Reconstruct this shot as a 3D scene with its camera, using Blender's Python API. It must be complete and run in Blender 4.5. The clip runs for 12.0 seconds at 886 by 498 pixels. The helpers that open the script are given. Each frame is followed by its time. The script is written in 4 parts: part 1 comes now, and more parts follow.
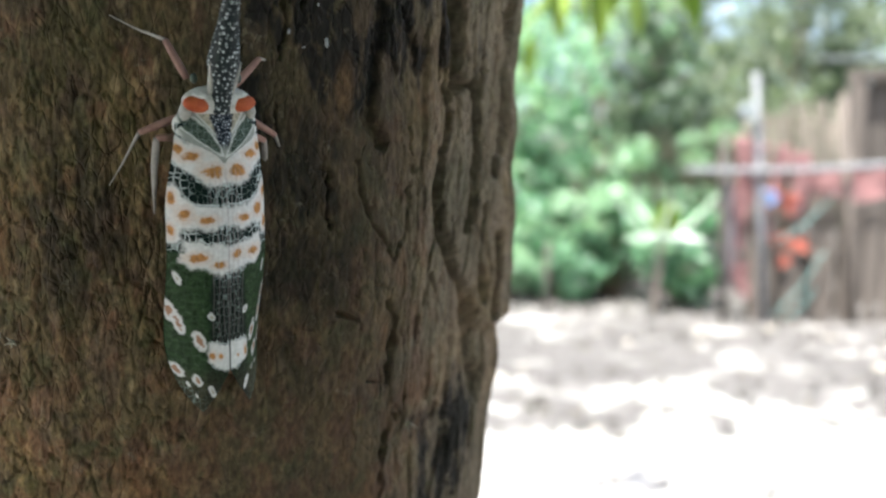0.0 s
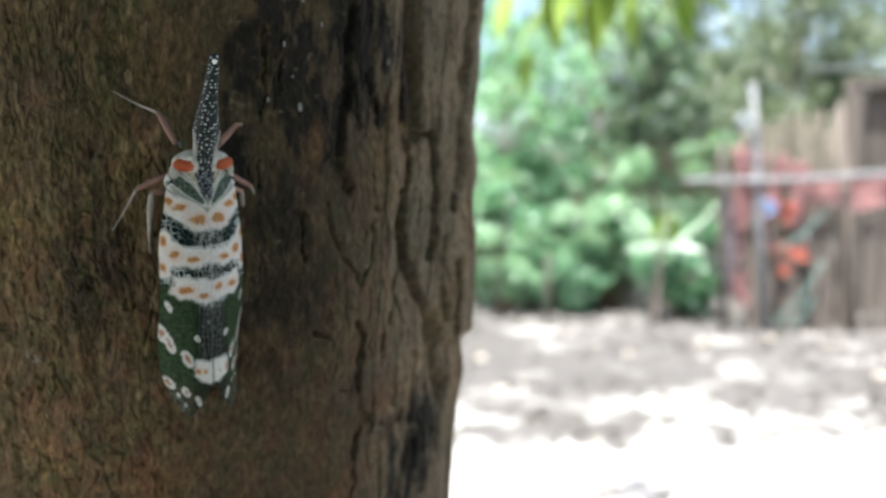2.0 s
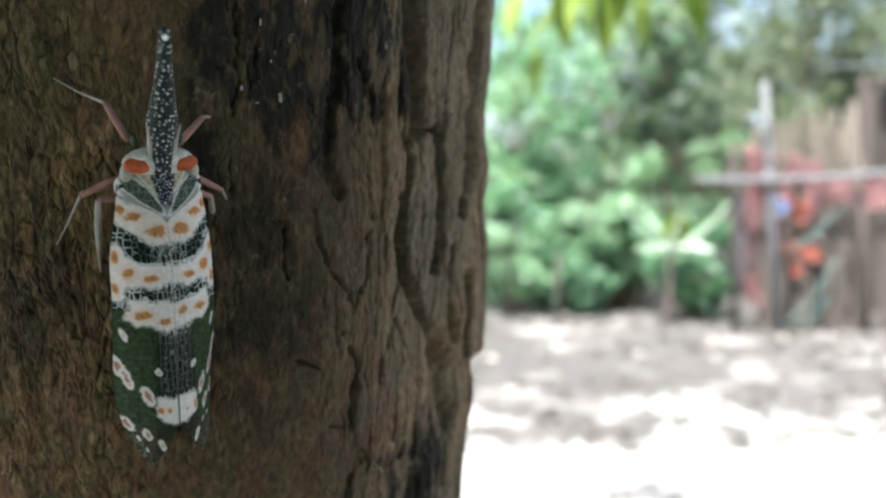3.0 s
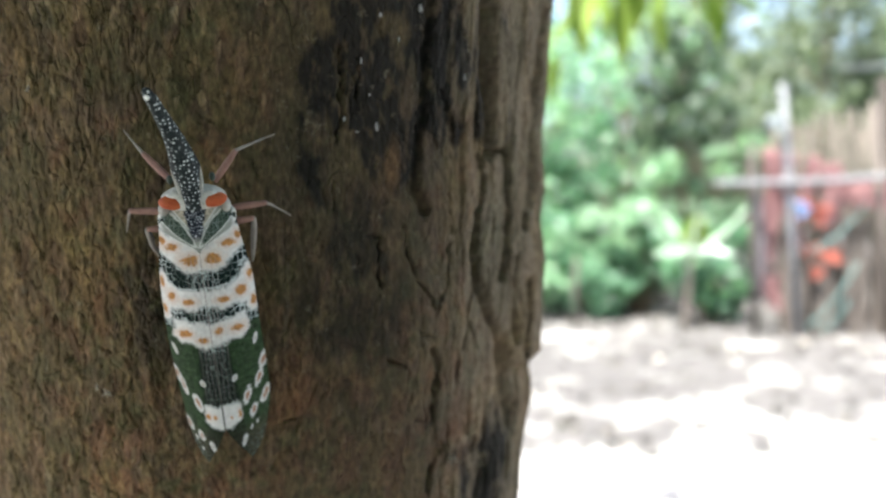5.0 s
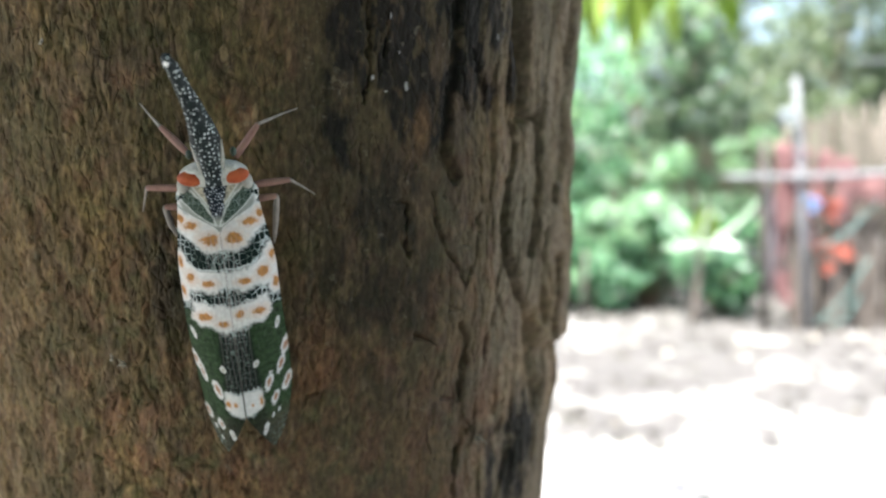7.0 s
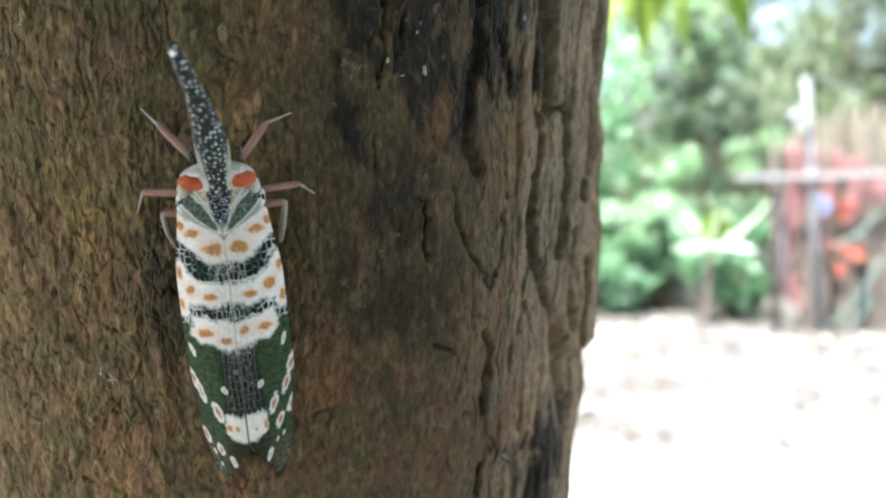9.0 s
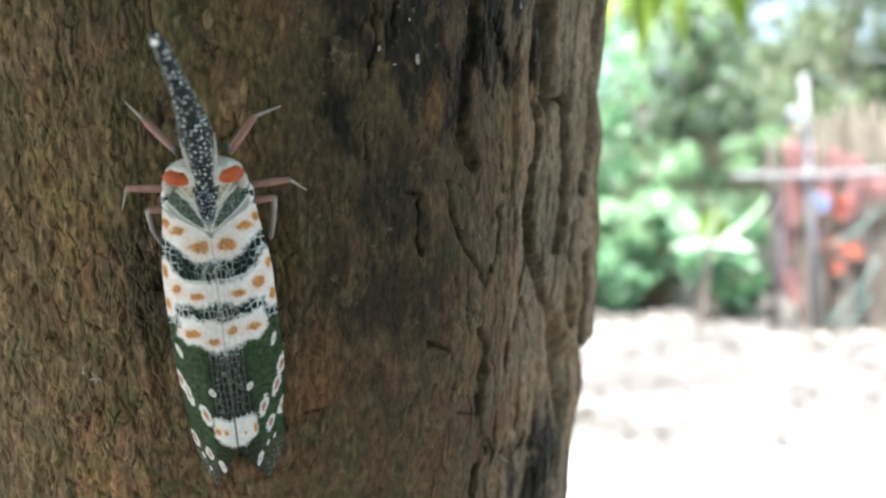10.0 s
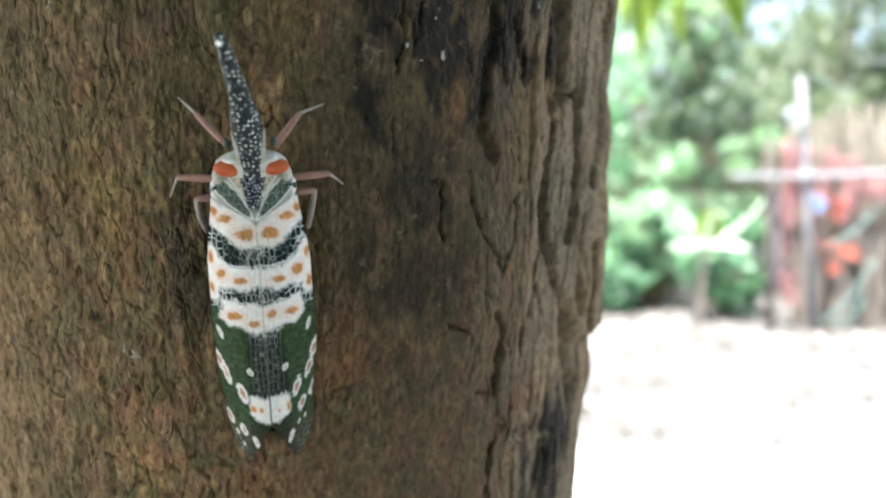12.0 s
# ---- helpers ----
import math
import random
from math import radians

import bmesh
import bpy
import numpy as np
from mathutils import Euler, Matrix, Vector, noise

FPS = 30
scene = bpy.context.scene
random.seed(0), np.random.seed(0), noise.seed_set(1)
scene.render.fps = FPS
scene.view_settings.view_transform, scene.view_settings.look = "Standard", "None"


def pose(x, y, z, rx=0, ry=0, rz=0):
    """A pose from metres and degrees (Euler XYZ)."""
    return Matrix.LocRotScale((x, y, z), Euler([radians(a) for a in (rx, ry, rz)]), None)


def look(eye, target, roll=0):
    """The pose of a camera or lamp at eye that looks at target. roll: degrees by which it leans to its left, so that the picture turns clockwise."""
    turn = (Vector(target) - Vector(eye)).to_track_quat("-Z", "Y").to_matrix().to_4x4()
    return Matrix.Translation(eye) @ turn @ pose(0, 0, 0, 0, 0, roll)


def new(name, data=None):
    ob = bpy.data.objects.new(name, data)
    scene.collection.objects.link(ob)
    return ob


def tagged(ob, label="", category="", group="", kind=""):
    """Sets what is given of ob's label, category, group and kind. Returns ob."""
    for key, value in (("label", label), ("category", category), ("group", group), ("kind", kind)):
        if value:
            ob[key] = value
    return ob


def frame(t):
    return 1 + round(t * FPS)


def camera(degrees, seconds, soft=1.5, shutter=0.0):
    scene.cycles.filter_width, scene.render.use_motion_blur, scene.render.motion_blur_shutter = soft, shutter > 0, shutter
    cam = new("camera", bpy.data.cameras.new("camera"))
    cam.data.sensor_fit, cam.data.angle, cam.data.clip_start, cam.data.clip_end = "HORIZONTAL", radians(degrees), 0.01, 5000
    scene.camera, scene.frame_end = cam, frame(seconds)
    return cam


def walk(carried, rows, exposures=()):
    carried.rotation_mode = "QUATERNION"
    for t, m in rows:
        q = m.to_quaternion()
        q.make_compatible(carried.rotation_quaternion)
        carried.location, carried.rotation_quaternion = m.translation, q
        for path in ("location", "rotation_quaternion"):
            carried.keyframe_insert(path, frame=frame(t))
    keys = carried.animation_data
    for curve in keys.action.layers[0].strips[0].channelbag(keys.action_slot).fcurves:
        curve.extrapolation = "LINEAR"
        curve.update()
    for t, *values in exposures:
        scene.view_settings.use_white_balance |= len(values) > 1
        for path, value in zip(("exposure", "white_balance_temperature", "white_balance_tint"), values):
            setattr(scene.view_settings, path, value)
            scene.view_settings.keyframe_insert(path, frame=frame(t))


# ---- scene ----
cam = camera(60.3, 12.0, 2.3)
# seconds, place, yaw, pitch, roll
PATH = [
    (0, 0.00000, 0.00000, 1.00000, -0.000, -4.000, 0.000),
    (0.5, 0.00030, -0.00859, 1.00057, -0.042, -3.721, 0.127),
    (1, 0.00299, -0.01497, 1.00149, -0.146, -3.491, 0.046),
    (1.5, 0.00532, -0.01780, 1.00268, -0.093, -3.209, -0.308),
    (2, 0.00596, -0.01618, 1.00334, 0.062, -3.099, -0.535),
    (2.5, 0.00597, -0.00813, 1.00245, 0.399, -3.328, -0.337),
    (3, 0.00634, -0.00048, 1.00425, 0.798, -3.086, -0.683),
    (3.2, 0.00595, 0.00078, 1.00418, 0.848, -3.127, -0.630),
    (4.8, -0.00030, -0.00830, 1.00400, 1.953, -2.646, -1.359),
    (5, -0.00138, -0.01090, 1.00565, 2.015, -2.648, -1.167),
    (5.5, -0.00565, -0.01399, 1.00446, 2.147, -2.804, -0.828),
    (6, -0.00636, -0.01488, 1.00322, 2.101, -2.988, -0.592),
    (6.5, -0.00453, -0.01255, 1.00091, 2.551, -3.524, -0.612),
    (7, -0.00438, -0.00638, 1.00249, 2.657, -3.236, -0.692),
    (7.2, -0.00512, -0.00457, 1.00459, 3.009, -2.690, -0.754),
    (8.8, -0.00560, 0.00004, 1.00111, 3.283, -3.098, -0.886),
    (9, -0.00636, 0.00236, 1.00183, 3.293, -3.013, -0.972),
    (9.5, -0.00564, 0.00532, 1.00213, 3.271, -3.042, -1.019),
    (10, -0.00604, 0.00496, 1.00135, 3.157, -3.173, -0.994),
    (10.5, -0.00876, 0.00709, 1.00077, 3.294, -3.214, -0.723),
    (11, -0.00936, 0.00551, 1.00124, 3.187, -3.063, -0.748),
    (11.5, -0.00861, 0.00134, 1.00101, 3.025, -3.025, -0.920),
    (12, -0.00864, 0.00009, 1.00020, 2.924, -3.235, -0.657),
]
walk(cam, [(t, pose(x, y, z, 90 + p, 0, w) @ pose(0, 0, 0, 0, 0, r)) for t, x, y, z, w, p, r in PATH],
     exposures=[(0.0, 1.90), (1.5, 1.77), (3.0, 1.69), (5.0, 2.04), (5.5, 2.13), (7.0, 2.15), (9.0, 2.46), (9.5, 2.40), (11.0, 2.45), (12.0, 2.55)])
# a hand's width from the bark, a phone's small aperture
cam.data.dof.use_dof = True
cam.data.dof.focus_distance = 0.080
cam.data.dof.aperture_fstop = 19.0

# ---- world and sun ----
SUN_FROM = Vector((-1.2, -1.5, 5.0))
world = bpy.data.worlds.new("sky")
scene.world = world
world.use_nodes = True
_n = world.node_tree.nodes
_sky = _n.new("ShaderNodeTexSky")
_sky.sky_type = "NISHITA"
_sky.sun_disc = False
_sky.dust_density = 4.0
_sky.air_density = 1.2
_sky.sun_elevation = math.atan2(SUN_FROM.z, math.hypot(SUN_FROM.x, SUN_FROM.y))
_sky.sun_rotation = math.atan2(SUN_FROM.x, SUN_FROM.y)
_n["Background"].inputs["Strength"].default_value = 0.12
world.node_tree.links.new(_sky.outputs[0], _n["Background"].inputs["Color"])
sun = new("sun", bpy.data.lights.new("sun", "SUN"))
sun.data.energy, sun.data.angle, sun.data.color = 5.0, radians(0.6), (1.0, 0.98, 0.94)
sun.matrix_world = look(SUN_FROM * 3, (0, 0, 0))


# ---- materials ----
class Mat:
    """A node material with short ways to add nodes."""

    def __init__(self, name):
        self.m = bpy.data.materials.new(name)
        self.m.use_nodes = True
        self.t = self.m.node_tree
        self.b = self.t.nodes["Principled BSDF"]
        self.co = self.t.nodes.new("ShaderNodeTexCoord").outputs["Object"]

    def node(self, kind, **sets):
        n = self.t.nodes.new(kind)
        for k, v in sets.items():
            if k in n.inputs:
                if hasattr(v, "is_output"):
                    self.t.links.new(v, n.inputs[k])
                else:
                    n.inputs[k].default_value = v
            else:
                raise KeyError(k)
        return n

    def link(self, a, b):
        self.t.links.new(a, b)

    def scaled(self, s, co=None):
        n = self.t.nodes.new("ShaderNodeMapping")
        n.inputs["Scale"].default_value = s
        self.link(co or self.co, n.inputs["Vector"])
        return n.outputs[0]

    def noise(self, scale, detail=4, rough=0.6, vec=None):
        return self.node("ShaderNodeTexNoise", Vector=vec or self.co, Scale=scale, Detail=detail, Roughness=rough).outputs["Fac"]

    def ramp(self, fac, *stops):
        n = self.t.nodes.new("ShaderNodeValToRGB")
        self.link(fac, n.inputs[0])
        e = n.color_ramp.elements
        while len(e) < len(stops):
            e.new(0.5)
        for el, (p, col) in zip(e, stops):
            el.position = p
            el.color = (*col, 1) if len(col) == 3 else col
        return n.outputs[0]

    def mix(self, fac, a, b, how="MIX"):
        n = self.t.nodes.new("ShaderNodeMix")
        n.data_type, n.blend_type = "RGBA", how
        for sock, v in ((n.inputs[0], fac), (n.inputs[6], a), (n.inputs[7], b)):
            if hasattr(v, "is_output"):
                self.link(v, sock)
            else:
                sock.default_value = v if isinstance(v, (int, float)) else (*v, 1)
        return n.outputs[2]

    def math(self, op, a, b=0.0):
        n = self.t.nodes.new("ShaderNodeMath")
        n.operation = op
        for sock, v in zip(n.inputs, (a, b)):
            if hasattr(v, "is_output"):
                self.link(v, sock)
            else:
                sock.default_value = v
        return n.outputs[0]

    def attr(self, name):
        n = self.t.nodes.new("ShaderNodeAttribute")
        n.attribute_name = name
        return n

    def bump(self, height, strength, distance):
        n = self.node("ShaderNodeBump", Height=height, Strength=strength, Distance=distance)
        self.link(n.outputs[0], self.b.inputs["Normal"])

    def set(self, colour=None, rough=0.6, spec=0.4, **more):
        for key, v in (("Base Color", colour), ("Roughness", rough), ("Specular IOR Level", spec), *more.items()):
            if v is None:
                continue
            s = self.b.inputs[key]
            if hasattr(v, "is_output"):
                self.link(v, s)
            else:
                s.default_value = (*v, 1) if isinstance(v, tuple) else v
        return self.m


def plain(name, dark, light, scale=30.0, rough=0.7, spec=0.3, bump=0.3, dist=0.002, stretch=(1, 1, 1), **more):
    """Two tones of one stuff, mixed by noise at two scales, with fine relief."""
    k = Mat(name)
    v = k.scaled(stretch)
    a = k.noise(scale, 5, 0.65, v)
    c = k.noise(scale * 6, 3, 0.6, v)
    f = k.math("ADD", k.math("MULTIPLY", a, 0.7), k.math("MULTIPLY", c, 0.3))
    k.bump(f, bump, dist)
    return k.set(k.ramp(f, (0.32, dark), (0.68, light)), rough, spec, **more)


def leafy(name, dark, light, spread=0.65, gloss=0.33):
    """Leaves: tone varies leaf by leaf, light comes through."""
    k = Mat(name)
    geo = k.t.nodes.new("ShaderNodeNewGeometry").outputs["Random Per Island"]
    f = k.math("ADD", k.math("MULTIPLY", geo, spread), k.math("MULTIPLY", k.noise(6.0, 2), 1 - spread))
    col = k.ramp(f, (0.2, dark), (0.8, light))
    k.set(col, gloss, 0.4)
    tr = k.node("ShaderNodeBsdfTranslucent", Color=k.mix(1.0, col, (0.85, 1.0, 0.62), "MULTIPLY"))
    mx = k.node("ShaderNodeMixShader", Fac=0.48)
    k.link(k.b.outputs[0], mx.inputs[1])
    k.link(tr.outputs[0], mx.inputs[2])
    k.link(mx.outputs[0], k.t.nodes["Material Output"].inputs["Surface"])
    return k.m


def bark_material():
    k = Mat("bark")
    tone = k.attr("tone").outputs["Color"]
    v = k.scaled((1, 1, 0.45))
    fine = k.noise(1300, 5, 0.65, v)
    mid = k.noise(420, 4, 0.6, v)
    patch = k.noise(110, 3, 0.55, v)
    grain = k.ramp(fine, (0.28, (0.70, 0.69, 0.68)), (0.5, (1, 1, 1)), (0.76, (1.36, 1.32, 1.24)))
    col = k.mix(1.0, tone, grain, "MULTIPLY")
    col = k.mix(1.0, col, k.ramp(patch, (0.3, (0.78, 0.84, 0.84)), (0.5, (1, 1, 1)), (0.72, (1.28, 1.18, 1.05))), "MULTIPLY")
    lichen = k.ramp(k.noise(520, 4, 0.7), (0.62, (0, 0, 0)), (0.72, (1, 1, 1)))
    col = k.mix(k.math("MULTIPLY", lichen, 0.5), col, (0.19, 0.165, 0.115))
    vor = k.node("ShaderNodeTexVoronoi", Vector=k.scaled((1.0, 1.0, 0.38)), Scale=850.0, Randomness=1.0)
    vor.feature = "DISTANCE_TO_EDGE"
    crack = k.ramp(vor.outputs["Distance"], (0.0, (0, 0, 0)), (0.10, (1, 1, 1)))
    some = k.ramp(k.noise(260, 3, 0.6), (0.42, (0, 0, 0)), (0.58, (1, 1, 1)))
    chips = k.math("MULTIPLY", k.math("SUBTRACT", crack, 1.0), some)
    h = k.math("ADD", k.math("MULTIPLY", mid, 0.8), k.math("ADD", k.math("MULTIPLY", fine, 0.6), k.math("MULTIPLY", chips, 0.5)))
    k.bump(h, 0.65, 0.0005)
    wet = k.attr("wet").outputs["Fac"]
    r = k.math("SUBTRACT", 0.85, k.math("MULTIPLY", wet, 0.12))
    return k.set(col, r, 0.15)


def ground_material():
    k = Mat("dry_earth")
    a = k.noise(0.9, 4)
    b = k.noise(9, 5, 0.7)
    c = k.noise(70, 4, 0.7)
    f = k.math("ADD", k.math("MULTIPLY", a, 0.35), k.math("ADD", k.math("MULTIPLY", b, 0.4), k.math("MULTIPLY", c, 0.25)))
    # one dry earth in two tones: dappled shade and full sun, as colour
    shaded_soil = k.ramp(f, (0.3, (0.052, 0.049, 0.047)), (0.5, (0.104, 0.099, 0.095)), (0.7, (0.165, 0.158, 0.152)))
    sunlit_soil = k.ramp(f, (0.3, (0.345, 0.335, 0.315)), (0.7, (0.48, 0.47, 0.45)))
    pale = k.attr("sunlit_soil").outputs["Fac"]
    col = k.mix(pale, shaded_soil, sunlit_soil)
    k.bump(k.math("ADD", b, c), 0.6, 0.02)
    return k.set(col, 0.95, 0.2)


def wing_material():
    k = Mat("forewing")
    tone = k.attr("tone").outputs["Color"]
    veil = k.attr("vein").outputs["Fac"]
    # irregular small cells, longer along the wing, bounded by pale veins that swell near the white bands
    bend = k.node("ShaderNodeTexNoise", Vector=k.co, Scale=1100.0, Detail=2.0).outputs["Color"]
    off = k.t.nodes.new("ShaderNodeVectorMath")
    off.operation = "MULTIPLY_ADD"
    k.link(bend, off.inputs[0])
    off.inputs[1].default_value = (0.00035, 0.00035, 0)
    k.link(k.scaled((1.0, 0.66, 0.0)), off.inputs[2])
    n = k.node("ShaderNodeTexVoronoi", Vector=off.outputs[0], Scale=1900.0, Randomness=0.55)
    n.feature = "DISTANCE_TO_EDGE"
    gap = k.math("SUBTRACT", n.outputs["Distance"], k.math("MULTIPLY", veil, 0.5))
    net = k.ramp(k.math("ADD", gap, 0.535), (0.47, (1, 1, 1)), (0.53, (0, 0, 0)))
    pale = k.ramp(veil, (0.08, (0.052, 0.078, 0.045)), (0.13, (0.25, 0.30, 0.28)), (0.34, (0.50, 0.52, 0.50)))
    speck = k.ramp(k.noise(2600, 2), (0.35, (0.92, 0.92, 0.92)), (0.65, (1.05, 1.05, 1.05)))
    col = k.mix(net, k.mix(1.0, tone, speck, "MULTIPLY"), pale)
    k.bump(net, 0.15, 0.00008)
    return k.set(col, 0.65, 0.06)


def dotted_material():
    """Black horn with small waxy white dots."""
    k = Mat("dotted_black")
    n = k.t.nodes.new("ShaderNodeTexVoronoi")
    k.link(k.co, n.inputs["Vector"])
    n.inputs["Scale"].default_value = 2350
    n.inputs["Randomness"].default_value = 0.6
    near = k.ramp(n.outputs["Distance"], (0.20, (1, 1, 1)), (0.38, (0, 0, 0)))
    keep = k.ramp(n.outputs["Color"], (0.05, (0, 0, 0)), (0.5, (1, 1, 1)))
    m = k.math("MULTIPLY", near, keep)
    col = k.mix(m, k.ramp(k.noise(900), (0.3, (0.005, 0.008, 0.008)), (0.7, (0.020, 0.028, 0.027))), (0.55, 0.60, 0.58))
    k.bump(m, 0.5, 0.0001)
    return k.set(col, 0.55, 0.15)


BARK = bark_material()
EARTH = ground_material()
WING = wing_material()
DOTTED = dotted_material()
CREAM = plain("waxy_cream", (0.28, 0.27, 0.22), (0.66, 0.66, 0.61), 800, 0.55, 0.3, 0.3, 0.0001)
GREYISH = plain("grey_cuticle", (0.20, 0.20, 0.17), (0.42, 0.41, 0.36), 900, 0.5, 0.35, 0.4, 0.0001)
EYE_RED = plain("red_eye", (0.26, 0.040, 0.014), (0.46, 0.12, 0.040), 1100, 0.55, 0.2, 0.2, 0.00005)
LEG = plain("leg_pink_brown", (0.18, 0.095, 0.074), (0.33, 0.19, 0.15), 600, 0.6, 0.2, 0.3, 0.0001)
LEG_PALE = plain("leg_pale", (0.15, 0.13, 0.11), (0.33, 0.30, 0.26), 600, 0.55, 0.35, 0.3, 0.0001)
BELLY = plain("belly_brown", (0.06, 0.045, 0.03), (0.16, 0.12, 0.08), 500, 0.6, 0.3, 0.3, 0.0001)
BROW = plain("brow_wax", (0.30, 0.29, 0.25), (0.74, 0.74, 0.69), 1500, 0.6, 0.2, 0.5, 0.0002)
WHITE_TIP = plain("white_wax", (0.70, 0.70, 0.64), (0.85, 0.85, 0.80), 900, 0.5, 0.3, 0.2, 0.0001)
DARK_GREEN = plain("dark_green_cuticle", (0.010, 0.022, 0.014), (0.06, 0.085, 0.06), 1600, 0.4, 0.4, 0.4, 0.0001)
RESIN = plain("resin", (0.12, 0.115, 0.105), (0.42, 0.41, 0.39), 1500, 0.25, 0.4, 0.2, 0.0001)
WEB = plain("pale_fibre", (0.24, 0.21, 0.16), (0.42, 0.38, 0.31), 900, 0.8, 0.2, 0.2, 0.0001)
LEAF_FRESH = leafy("leaf_fresh", (0.12, 0.23, 0.03), (0.36, 0.48, 0.10))
LEAF_MID = leafy("leaf_mid", (0.016, 0.060, 0.032), (0.19, 0.36, 0.21))
LEAF_COOL = leafy("leaf_cool", (0.012, 0.046, 0.026), (0.33, 0.60, 0.40), 0.85, 0.25)
LEAF_DARK = leafy("leaf_dark", (0.028, 0.048, 0.034), (0.15, 0.21, 0.145))
LEAF_BROAD = leafy("leaf_broad", (0.08, 0.21, 0.09), (0.20, 0.37, 0.20), 0.3, 0.3)
LEAF_RIM = plain("leaf_rib_pale", (0.36, 0.46, 0.36), (0.52, 0.60, 0.50), 20, 0.5, 0.3)
LEAF_PALE = leafy("leaf_pale", (0.12, 0.27, 0.16), (0.48, 0.66, 0.48), 0.6, 0.3)
# far trees: the haze in front of them is mixed into the leaf colour
LEAF_HAZE = leafy("leaf_greyish", (0.05, 0.072, 0.048), (0.29, 0.34, 0.25))
LEAF_DRY = leafy("leaf_dry", (0.022, 0.018, 0.014), (0.15, 0.13, 0.11))
TWIG = plain("twig", (0.07, 0.05, 0.035), (0.20, 0.15, 0.11), 25, 0.85, 0.2, 0.5, 0.004, (1, 1, 0.3))
GREY_POLE = plain("weathered_grey_pole", (0.13, 0.14, 0.15), (0.20, 0.21, 0.22), 14, 0.6, 0.3, 0.2, 0.002, (1, 1, 0.2))
WOOD_GREY = plain("weathered_wood", (0.075, 0.064, 0.056), (0.18, 0.155, 0.135), 12, 0.85, 0.2, 0.5, 0.004, (1, 1, 0.12))
WOOD_BROWN = plain("brown_wood", (0.048, 0.042, 0.037), (0.125, 0.110, 0.097), 12, 0.8, 0.2, 0.5, 0.004, (1, 1, 0.12))
BAMBOO = plain("pale_bamboo_matting", (0.030, 0.027, 0.022), (0.17, 0.15, 0.125), 5, 0.8, 0.2, 0.5, 0.004, (1, 1, 0.2))
TIN = plain("tin_sheet", (0.15, 0.165, 0.18), (0.26, 0.28, 0.30), 8, 0.45, 0.5, 0.2, 0.002, Metallic=0.3)
RED_CLOTH = plain("faded_red_cloth", (0.11, 0.070, 0.070), (0.25, 0.125, 0.125), 9, 0.85, 0.2, 0.4, 0.003)
ORANGE_CLOTH = plain("orange_red_plastic", (0.30, 0.07, 0.05), (0.42, 0.13, 0.09), 22, 0.6, 0.3, 0.3, 0.003)
BLUE_CLOTH = plain("blue_plastic", (0.08, 0.14, 0.28), (0.16, 0.26, 0.42), 22, 0.5, 0.3, 0.3, 0.003)
TEAL_CLOTH = plain("teal_plastic", (0.09, 0.20, 0.19), (0.18, 0.31, 0.30), 22, 0.6, 0.3, 0.3, 0.003)
PALE_CLOTH = plain("pale_cloth", (0.10, 0.09, 0.10), (0.19, 0.18, 0.19), 22, 0.8, 0.2, 0.3, 0.003)
WHITE_BAG = plain("white_plastic", (0.20, 0.24, 0.24), (0.34, 0.38, 0.38), 22, 0.4, 0.4, 0.3, 0.003)
GREY_RAIL = plain("pale_grey_pole", (0.15, 0.16, 0.17), (0.24, 0.25, 0.26), 14, 0.6, 0.3, 0.2, 0.002)
STONE = plain("grey_stone", (0.22, 0.20, 0.17), (0.46, 0.43, 0.38), 20, 0.9, 0.2, 0.6, 0.004)


# ---- mesh helpers ----
def raw(name, verts, faces, material, parent=None, label="", smooth=True):
    me = bpy.data.meshes.new(name)
    me.from_pydata([tuple(map(float, v)) for v in verts], [], faces)
    me.materials.append(material)
    if smooth:
        me.polygons.foreach_set("use_smooth", [True] * len(me.polygons))
    ob = new(name, me)
    if parent:
        ob.parent = parent
    return tagged(ob, label)


def part(name, bm, material, parent=None, label="", smooth=True):
    me = bpy.data.meshes.new(name)
    bmesh.ops.recalc_face_normals(bm, faces=bm.faces)
    bm.to_mesh(me)
    bm.free()
    me.materials.append(material)
    if smooth:
        me.polygons.foreach_set("use_smooth", [True] * len(me.polygons))
    ob = new(name, me)
    if parent:
        ob.parent = parent
    return tagged(ob, label)


def tube_geometry(points, radii, sides=10, wobble=0.0, seed=0, flat=1.0):
    """Rings along a line of points, closed at both ends."""
    rng = np.random.RandomState(seed)
    P = [Vector(p) for p in points]
    verts, faces = [], []
    for i, p in enumerate(P):
        d = (P[min(i + 1, len(P) - 1)] - P[max(i - 1, 0)]).normalized()
        side = d.cross(Vector((0.13, 0.31, 0.94)) if abs(d.z) < 0.9 else Vector((1, 0.2, 0))).normalized()
        up = side.cross(d)
        for k in range(sides):
            a = 2 * math.pi * k / sides
            r = radii[i] * (1 + wobble * rng.uniform(-1, 1))
            verts.append(p + side * (r * math.cos(a)) + up * (r * flat * math.sin(a)))
    for i in range(len(P) - 1):
        for k in range(sides):
            j = (k + 1) % sides
            faces.append((i * sides + k, i * sides + j, (i + 1) * sides + j, (i + 1) * sides + k))
    faces.append(tuple(range(sides))[::-1])
    faces.append(tuple((len(P) - 1) * sides + k for k in range(sides)))
    return verts, faces


def tube(name, points, radii, material, parent=None, label="", **kw):
    v, f = tube_geometry(points, radii, **kw)
    return raw(name, v, f, material, parent, label)


